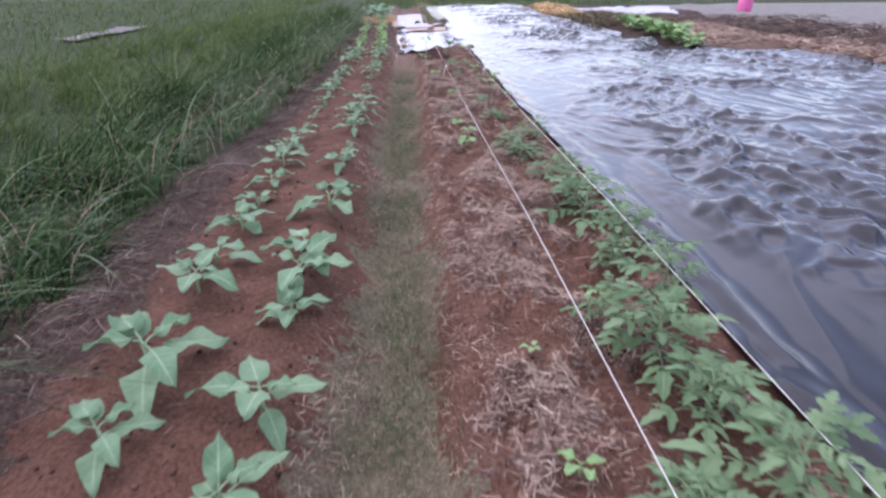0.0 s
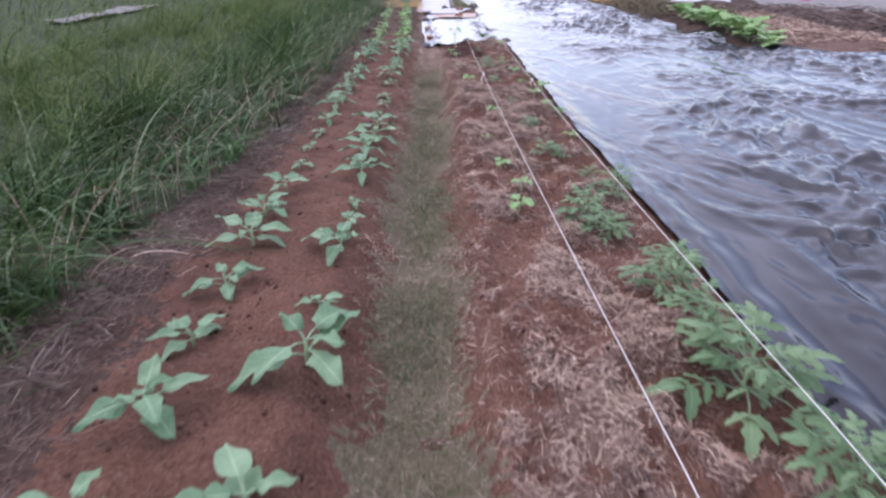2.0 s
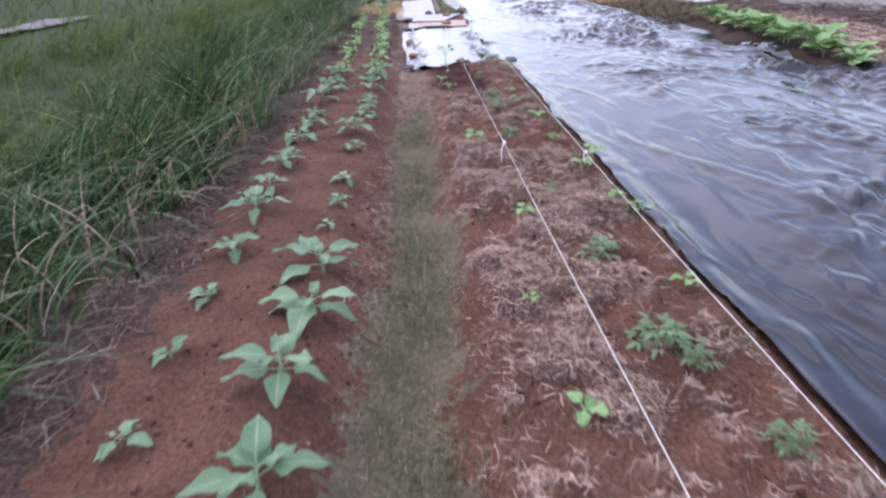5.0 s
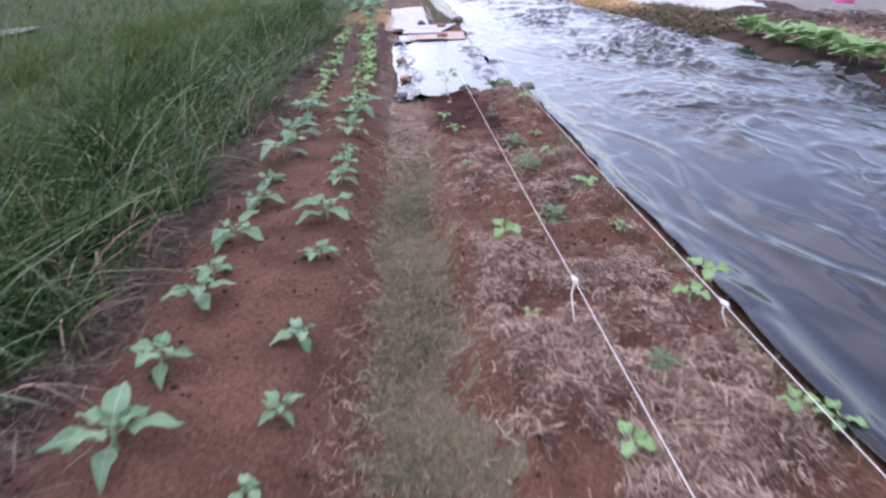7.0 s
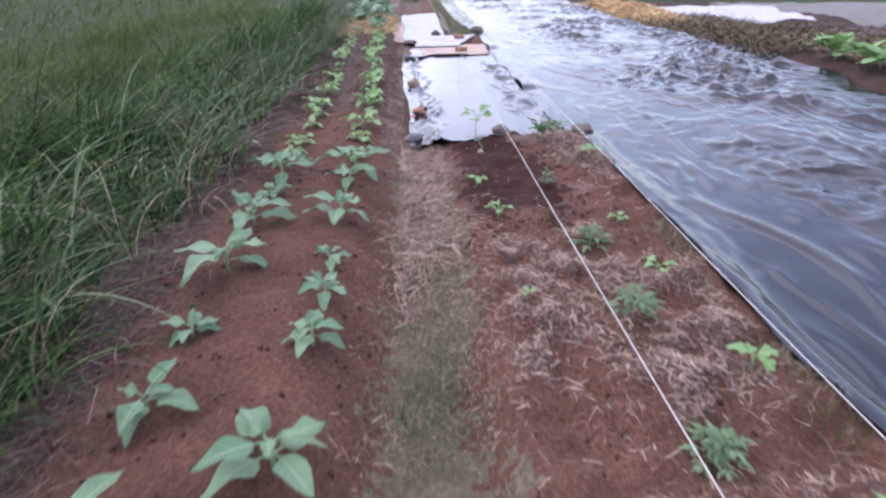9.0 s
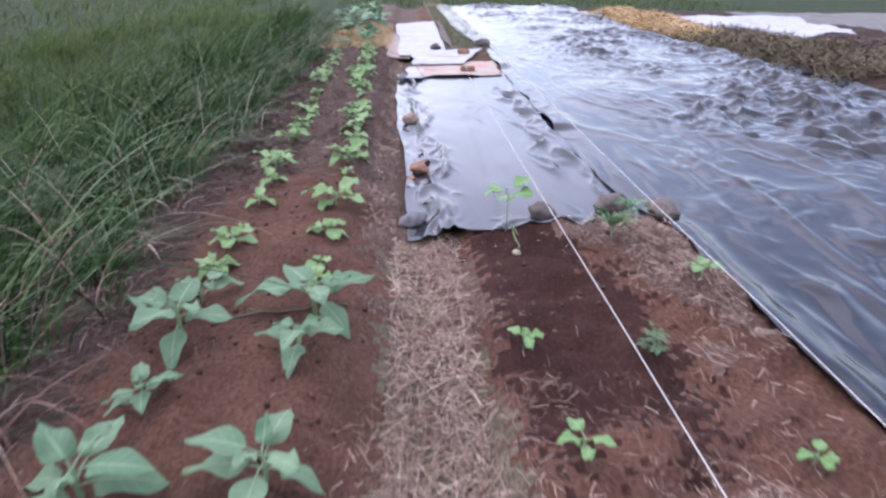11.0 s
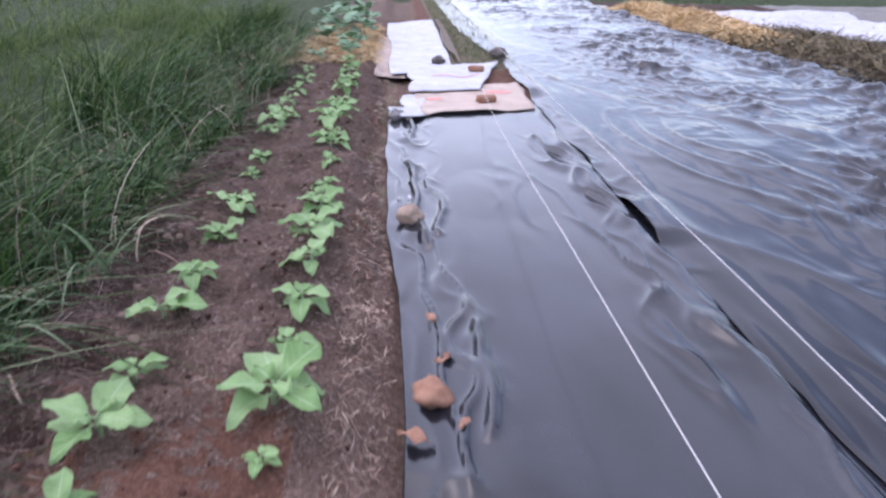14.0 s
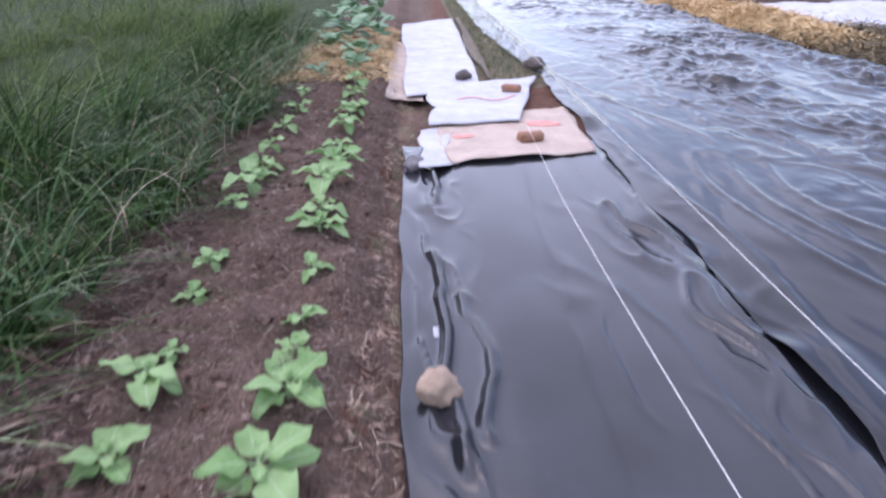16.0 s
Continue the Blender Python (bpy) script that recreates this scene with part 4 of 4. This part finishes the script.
def tomato(seed, height):
    rnd = random.Random(seed)
    root = new("tomato_plant", None)
    bm = bmesh.new()
    lean = rnd.uniform(-0.05, 0.05)
    tube(bm, [(0, 0, -0.02), (lean * 0.4, 0.01, height * 0.5), (lean, 0, height)], [0.007, 0.006, 0.003], 6)
    part("stem", bm, M_STEM, root)
    count = 17
    for k in range(count):
        f = (k + 1) / count
        ln = rnd.uniform(0.16, 0.24) * (1.05 - 0.4 * f)
        leaf = part("leaf", compound_leaf("leaf", ln, rnd.choice((2, 3, 3)), ln * 0.40, rnd.uniform(0.4, 1.0), M_TOMATO, seed * 50 + k), None, root)
        leaf.matrix_basis = Matrix.Translation((lean * f, 0, height * (0.15 + 0.85 * f))) @ Matrix.Rotation(k * 2.4 + rnd.uniform(-0.4, 0.4), 4, "Z") @ Matrix.Rotation(-0.5 * f - rnd.uniform(0, 0.3), 4, "Y")
    return tagged(root, "bushy tomato plant with feathered grey-green leaves beside the twine", "tomato plant", "tomato plants on the strawed bed")


def tomatoes():
    rnd = random.Random(21)
    protos = [tomato(300 + k, 0.16 + 0.05 * k) for k in range(4)]
    places = [(1.06, 1.7, 1.0), (0.99, 2.05, 1.15), (1.2, 2.5, 0.9), (0.82, 2.28, 0.55), (1.08, 2.93, 1.05), (1.22, 3.15, 0.85), (1.13, 3.67, 1.1), (1.1, 4.05, 0.75), (1.04, 4.4, 1.3),
              (1.26, 4.68, 0.55), (0.95, 5.1, 0.7), (1.16, 5.7, 1.1), (0.9, 5.35, 0.8), (1.0, 6.65, 0.55), (1.14, 6.25, 0.45), (0.9, 6.82, 0.6), (0.87, 7.59, 0.5), (0.82, 8.56, 0.3),
              (1.08, 1.25, 1.0), (0.8, 1.2, 0.8), (0.79, 11.81, 0.4), (0.75, 10.96, 0.42), (0.77, 10.19, 0.48), (0.73, 12.7, 0.52)]
    for k, (x, y, s) in enumerate(places):
        m = put_on_ground(x, y, rnd.uniform(0, 6.28), s)
        if k < len(protos):
            protos[k].matrix_basis = m
        else:
            copy_thing(rnd.choice(protos), m)


tomatoes()


def leafy(name, seed, count, length, wide, height, petiole, mat, label, category, group="", lift=0.3, roundness=0.8):
    """A low plant whose leaves stand out round a short stem."""
    rnd = random.Random(seed)
    root = new(name, None)
    bm = bmesh.new()
    tube(bm, [(0, 0, -0.02), (0.004, 0, height * 0.5), (0, 0.003, height)], [0.004, 0.0035, 0.002], 6)
    part("stem", bm, M_STEM, root)
    for k in range(count):
        ln = length * rnd.uniform(0.75, 1.15)
        leaf = part("leaf", leaf_mesh("leaf", ln, ln * wide, rnd.uniform(0.1, 0.7), rnd.uniform(0.0, 0.3), petiole * rnd.uniform(0.6, 1.3), roundness, mat, seed * 77 + k), None, root)
        leaf.matrix_basis = Matrix.Translation((0, 0, height * rnd.uniform(0.5, 1.0))) @ Matrix.Rotation(k * 2.4 + rnd.uniform(-0.5, 0.5), 4, "Z") @ Matrix.Rotation(-lift * rnd.uniform(0.3, 1.6), 4, "Y")
    return tagged(root, label, category, group)


def small_plants():
    rnd = random.Random(5)
    bean = leafy("bean_plant", 401, 5, 0.125, 0.95, 0.24, 0.06, M_BEAN, "young bean plant with round light green leaves", "bean plant", "", 0.35)
    bean.matrix_basis = put_on_ground(0.345, 14.0, 0.6, 1.0)
    seed = leafy("bean_seedling", 402, 4, 0.07, 0.7, 0.07, 0.02, M_BEAN, "small light green seedling on the strawed bed", "seedling", "seedlings on the strawed bed")
    spots = [(0.51, 1.43, 0.9), (0.48, 2.12, 0.6), (0.42, 7.14, 0.6), (0.47, 6.38, 1.1), (1.22, 7.3, 1.0), (0.38, 9.76, 1.4), (1.08, 10.6, 1.2), (1.11, 9.9, 0.9), (1.24, 9.14, 1.3), (0.4, 9.01, 0.6),
             (0.55, 8.16, 1.0), (1.14, 9.05, 1.1), (1.32, 8.26, 1.1), (1.14, 8.24, 0.9), (0.32, 12.2, 1.2), (1.02, 11.4, 1.2), (0.24, 12.81, 1.0), (1.15, 13.21, 1.2), (0.31, 11.15, 0.6), (0.49, 5.42, 1.4), (1.06, 12.16, 0.9), (0.55, 5.75, 1.0), (0.92, 2.6, 1.0)]
    for k, (x, y, s) in enumerate(spots):
        m = put_on_ground(x, y, rnd.uniform(0, 6.28), s)
        if k == 0:
            seed.matrix_basis = m
        else:
            copy_thing(seed, m)
    root = new("withered_bud", None)
    bm = bmesh.new()
    tube(bm, [(0, 0, 0.11), (-0.02, 0.10, 0.13), (-0.01, 0.05, 0.08), (0.01, 0.0, 0.05), (0.0, -0.01, 0.02)], [0.002, 0.003, 0.003, 0.0025, 0.002], 6)
    part("stalk", bm, M_STEM, root, "thin bent brownish stalk")
    bm = bmesh.new()
    bmesh.ops.create_icosphere(bm, subdivisions=2, radius=0.022)
    for v in bm.verts:
        v.co = Vector((v.co.x, v.co.y, v.co.z * 0.75 + 0.012)) * (1 + 0.2 * noise.noise(v.co * 60))
    part("bud", bm, M_BUD, root, "pale yellow drooping bud")
    tagged(root, "pale yellow withered bud hanging over dark soil", "bud")
    root.matrix_basis = put_on_ground(0.37, 13.74, 0.0, 1.1)
    pale = leafy("pepper_seedling", 403, 7, 0.10, 0.36, 0.09, 0.01, M_SUN, "seedling with narrow pale leaves in front of stones", "seedling", "", 0.5, 0.3)
    pale.matrix_basis = put_on_ground(1.12, 14.08, 1.0, 1.0)
    weed = leafy("feathery_weed", 404, 16, 0.11, 0.25, 0.10, 0.02, M_TOMATO, "feathery dull green weed in the straw", "weed", "", 0.7, 0.2)
    weed.matrix_basis = put_on_ground(0.86, 13.68, 0.3, 1.1)
    # leafy crop on the raised bed
    crop = leafy("crop_plant", 405, 16, 0.19, 0.6, 0.16, 0.05, M_SUNYOUNG, "broad-leaved green crop plant on the raised bed", "crop plant", "crop plants on the raised bed", 0.45, 0.6)
    places = [(5.85 + 0.03 * k + 0.12 * math.sin(k * 2.1), 12.95 + 0.36 * k) for k in range(16)]
    for k, (x, y) in enumerate(places):
        m = put_on_ground(x + 0.1, y, rnd.uniform(0, 6.28), rnd.uniform(1.1, 1.5), 0.1)
        if k == 0:
            crop.matrix_basis = m
        else:
            copy_thing(crop, m)
    # larger plants in golden straw at the end of the rows
    squash = leafy("squash_plant", 406, 14, 0.22, 0.75, 0.2, 0.1, M_SUN, "large leafy green plant in golden straw", "squash plant", "plants in the golden straw", 0.5, 0.7)
    for k, (x, y, s) in enumerate([(-1.35, 23.4, 1.0), (-0.95, 23.0, 0.9), (-1.25, 24.6, 1.3), (-0.85, 24.4, 1.1), (-1.6, 25.6, 1.2), (-1.05, 25.9, 1.3), (-0.95, 22.3, 0.7), (-1.4, 22.3, 0.5), (-1.5, 27.5, 1.2), (-1.0, 28.0, 1.1), (-1.3, 30.0, 1.2)]):
        m = put_on_ground(x, y, rnd.uniform(0, 6.28), s)
        if k == 0:
            squash.matrix_basis = m
        else:
            copy_thing(squash, m)


small_plants()


# ---- stones, bricks, boards ----
def surface(x, y):
    """Highest of the things lying at a place, by a ray from above."""
    bpy.context.view_layer.update()
    hit, place, *_ = scene.ray_cast(bpy.context.evaluated_depsgraph_get(), Vector((x, y, 0.6)), Vector((0, 0, -1)))
    return place.z if hit else 0.0


def stone(label, x, y, z, size, mat, seed, flat=0.7):
    bm = bmesh.new()
    bmesh.ops.create_icosphere(bm, subdivisions=3, radius=1.0)
    for v in bm.verts:
        p = v.co.copy()
        r = 1 + 0.42 * noise.noise(p * 1.3 + Vector((seed, 0, 0))) + 0.2 * noise.noise(p * 3.1 + Vector((0, seed, 0)))
        v.co = Vector((p.x * size[0], p.y * size[1], p.z * size[2])) * r
    ob = part("stone", bm, mat)
    ob.matrix_basis = Matrix.Translation((x, y, z + size[2] * flat)) @ Matrix.Rotation(seed * 1.3, 4, "Z")
    return tagged(ob, label, "stone")


def brick_piece(label, x, y, z, dims, turn, mat, seed):
    bm = bmesh.new()
    bmesh.ops.create_cube(bm, size=1.0)
    bmesh.ops.scale(bm, vec=dims, verts=bm.verts)
    bmesh.ops.bevel(bm, geom=bm.edges[:], offset=0.009, segments=2, affect="EDGES")
    bmesh.ops.subdivide_edges(bm, edges=[e for e in bm.edges if e.calc_length() > 0.03], cuts=3, use_grid_fill=True)
    for v in bm.verts:
        v.co += v.co.normalized() * 0.012 * noise.noise(v.co * 22 + Vector((seed, seed, 0)))
    ob = part("brick", bm, mat)
    ob.matrix_basis = Matrix.Translation((x, y, z + dims[2] / 2)) @ Matrix.Rotation(turn, 4, "Z")
    return tagged(ob, label, "brick")


def flat_piece(name, label, category, corners, z, mat, thick, warp, seed, n=28):
    """A thin warped board between four corners, lying on what is under it."""
    (ax, ay), (bx, by), (cx, cy), (dx, dy) = corners
    Uu, V = np.meshgrid(np.linspace(0, 1, n), np.linspace(0, 1, n))
    X = ax * (1 - Uu) * (1 - V) + bx * Uu * (1 - V) + cx * Uu * V + dx * (1 - Uu) * V
    Y = ay * (1 - Uu) * (1 - V) + by * Uu * (1 - V) + cy * Uu * V + dy * (1 - Uu) * V
    reach = min(1.0, 0.5 * (abs(bx - ax) + abs(cy - by)))
    rag = reach * 0.02 * vnoise(Uu * 9, V * 9, seed) + reach * 0.05 * min(1, thick * 125) * vnoise(Uu * 2.6, V * 2.6, seed + 5)
    X, Y = X + rag, Y + 0.8 * rag
    Z = np.maximum(z + warp * vnoise(X * 2.2, Y * 1.7, seed + 1) + warp * 0.4 * vnoise(X * 6, Y * 5, seed + 2), ground_height(X, Y) + 0.02)
    return tagged(new(name, sheet(name, X, Y, Z, mat, thick)), label, category)


def weights():
    flat_piece("cardboard", "faded tan cardboard lying across the end of the plastic", "cardboard", [(-0.02, 19.32), (1.13, 19.6), (1.2, 21.0), (-0.1, 20.55)], -0.07, M_CARD, 0.008, 0.02, 130)
    for k, (mx, my, rx, ry) in enumerate([(0.86, 20.35, 0.16, 0.10), (0.12, 20.0, 0.09, 0.06)]):
        Uu, V = np.meshgrid(np.linspace(-1, 1, 9), np.linspace(-1, 1, 9))
        X, Y = mx + rx * Uu * np.sqrt(1 - V * V / 2), my + ry * V * np.sqrt(1 - Uu * Uu / 2)
        board = bpy.data.objects["cardboard"]
        Z = np.array([[surface(a, b) + 0.004 for a, b in zip(ra, rb)] for ra, rb in zip(X, Y)])
        part("printed_mark", sheet("printed_mark", X, Y, Z, M_REDINK, 0.001), None, board, "faded red printed mark")
    flat_piece("white_board", "white painted board overlapping the cardboard", "board", [(-0.1, 20.3), (0.62, 20.35), (1.14, 22.3), (-0.12, 21.75)], -0.03, M_PAPER, 0.01, 0.02, 140)
    board = bpy.data.objects["white_board"]
    Uu, V = np.meshgrid(np.linspace(0, 1, 30), np.linspace(0, 1, 3))
    X, Y = 0.15 + 0.6 * Uu, 21.15 + 0.1 * Uu + 0.06 * np.sin(Uu * 7) + 0.035 * V
    Z = np.array([[surface(a, b) + 0.005 for a, b in zip(ra, rb)] for ra, rb in zip(X, Y)])
    part("printed_line", sheet("printed_line", X, Y, Z, M_REDINK, 0.001), None, board, "wavy faded red line")
    flat_piece("white_offcut", "small white board offcut at the sheet corner", "board", [(-0.22, 19.28), (0.03, 19.36), (0.0, 20.35), (-0.22, 20.2)], -0.075, M_PAPER, 0.008, 0.01, 150)
    flat_piece("cardboard", "stained tan cardboard under the white sheet edge", "cardboard", [(-0.56, 21.5), (-0.2, 21.4), (-0.2, 25.6), (-0.62, 25.4)], -0.1, M_CARD, 0.008, 0.02, 160)
    flat_piece("white_sheet", "pale white fabric sheet spread along the bed", "sheet", [(-0.36, 21.45), (0.5, 22.0), (0.52, 28.6), (-0.5, 27.6)], -0.065, M_PAPER, 0.004, 0.025, 170, 60)
    board = flat_piece("wooden_board", "dark weathered plank beside the white sheet", "plank", [(0.56, 22.2), (0.68, 22.2), (0.64, 28.5), (0.54, 28.5)], -0.03, M_WOOD, 0.03, 0.004, 180)
    flat_piece("white_sheet", "white fabric sheet spread over a far bed", "sheet", [(8.9, 25.0), (11.3, 26.3), (13.5, 33.0), (7.0, 32.0)], -1.0, M_PAPER, 0.004, 0.05, 190, 50)
    spots = [("round tan stone weighing down the plastic", -0.19, 16.9, (0.082, 0.075, 0.06), M_STONE), ("rusty brown stone weighing down the plastic", -0.14, 15.25, (0.075, 0.07, 0.05), M_BRICK),
             ("grey stone on the corner of the plastic", -0.2, 14.28, (0.085, 0.07, 0.045), M_GREYSTONE), ("dark stone at the front edge of the plastic", 0.6, 14.2, (0.09, 0.07, 0.055), M_DARKSTONE),
             ("large grey-brown stone on the plastic corner", 1.08, 14.33, (0.12, 0.085, 0.06), M_BROWNSTONE), ("large flat stone on the plastic corner", 1.36, 14.2, (0.15, 0.09, 0.05), M_BROWNSTONE),
             ("grey stone beside the cardboard", -0.28, 19.42, (0.085, 0.08, 0.06), M_GREYSTONE), ("dark stone on the white board", 0.3, 22.3, (0.11, 0.08, 0.06), M_DARKSTONE),
             ("dark stone beside the plastic edge", 1.26, 23.0, (0.12, 0.16, 0.07), M_DARKSTONE)]
    for k, (label, x, y, size, mat) in enumerate(spots):
        stone(label, x, y, surface(x, y), size, mat, k + 1, 0.62)
    brick_piece("broken brown brick on the cardboard", 0.66, 19.86, surface(0.66, 19.86), (0.2, 0.1, 0.07), 0.2, M_BRICK, 3)
    brick_piece("broken brick lying on the white board", 0.74, 21.5, surface(0.74, 21.5), (0.19, 0.11, 0.07), -0.4, M_BRICK, 8)
    # dead leaves blown onto the sheet
    for k, (x, y, s, turn) in enumerate([(-0.13, 15.45, 1.0, 0.4), (-0.11, 15.72, 0.8, 1.9), (-0.16, 15.02, 1.1, 2.6), (-0.02, 15.1, 0.6, 4.0)]):
        ob = part("dead_leaf", leaf_mesh("dead_leaf", 0.11, 0.05, 0.2, 0.3, 0.01, 0.4, M_BRICK, 900 + k), None)
        ob.matrix_basis = Matrix.Translation((x, y, surface(x, y) + 0.02)) @ Matrix.Rotation(turn, 4, "Z") @ Matrix.Scale(s, 4)
        tagged(ob, "curled rust-brown dead leaf on black plastic", "leaf", "dead leaves on the plastic")
    # a scrap of paper on the sheet
    flat_piece("paper_scrap", "tiny white paper scrap on black plastic", "paper", [(-0.2, 17.28), (-0.175, 17.28), (-0.18, 17.36), (-0.205, 17.36)], surface(-0.19, 17.3) + 0.004, M_PAPER, 0.001, 0.001, 200, 4)


weights()


def stick():
    bm = bmesh.new()
    pts = [Vector((-1.04 + 0.54 * t, 12.93 + 0.2 * t + 0.02 * math.sin(7 * t), 0)) for t in [k / 9 for k in range(10)]]
    for q in pts:
        q.z = float(ground_height(q.x, q.y)) + 0.006
    tube(bm, pts, [0.007 - 0.0004 * k for k in range(10)], 7)
    tagged(part("stick", bm, M_WOOD), "thin dark stick lying across red soil", "stick")


stick()


flat_piece("white_sheet", "grey plastic sheet over a bed in the meadow", "sheet", [(-9.6, 17.5), (-8.9, 17.5), (-9.0, 23.0), (-9.7, 23.0)], -0.05, M_ROAD, 0.004, 0.04, 220, 40)


def straw_heap():
    """Golden straw heaped between the sheeting and the far white sheet."""
    Uu, V = np.meshgrid(np.linspace(-1, 1, 40), np.linspace(-1, 1, 90))
    X, Y = 6.35 + 0.65 * Uu + 0.1 * V, 28.3 + 4.2 * V
    dome = np.clip(1 - Uu ** 2, 0, 1) ** 0.6 * np.clip(1 - V ** 4, 0, 1)
    Z = ground_height(X, Y) - 0.03 + 0.32 * dome * (0.8 + 0.4 * fbm(X * 2.5, Y * 2.5, 210, 3))
    root = new("straw_heap", None)
    part("mound", raw_mesh("mound", np.stack([X.ravel(), Y.ravel(), Z.ravel()], 1), grid_quads(40, 90), mottled("heaped_golden_straw", (0.40, 0.25, 0.11), (0.64, 0.47, 0.24), 9, 0.85, 0.8, 0.2, 0.05)), None, root)
    n = 5000
    x, y = U(5.6, 7.2, n), U(23.8, 32.8, n)
    lift = 0.3 * np.clip(1 - ((x - 6.35) / 0.7) ** 2, 0, 1) * np.clip(1 - ((y - 28.3) / 4.3) ** 4, 0, 1)
    straws("heap_straw", x, y, lift + U(-0.02, 0.06, n), U(0.15, 0.45, n), U(0.008, 0.018, n), M_GOLD, "loose golden straw on the heap", "straw", 0.6)
    tagged(root, "heap of golden straw beside the plastic sheeting", "straw heap")


straw_heap()


def barrel():
    root = new("barrel", None)
    bm = bmesh.new()
    prof = [(0.26, 0.0), (0.29, 0.05), (0.31, 0.3), (0.31, 0.55), (0.285, 0.8), (0.27, 0.84), (0.25, 0.84)]
    rings = [[bm.verts.new((r * math.cos(a), r * math.sin(a), z)) for a in [k * math.pi / 10 for k in range(20)]] for r, z in prof]
    for a, b in zip(rings, rings[1:]):
        for k in range(20):
            bm.faces.new((a[k], a[(k + 1) % 20], b[(k + 1) % 20], b[k]))
    bm.faces.new(rings[0][::-1])
    bm.faces.new(rings[-1])
    part("body", bm, M_PINK, root)
    tagged(root, "faded pink plastic barrel standing on far beds", "barrel")
    root.matrix_basis = put_on_ground(15.0, 28.0)


barrel()
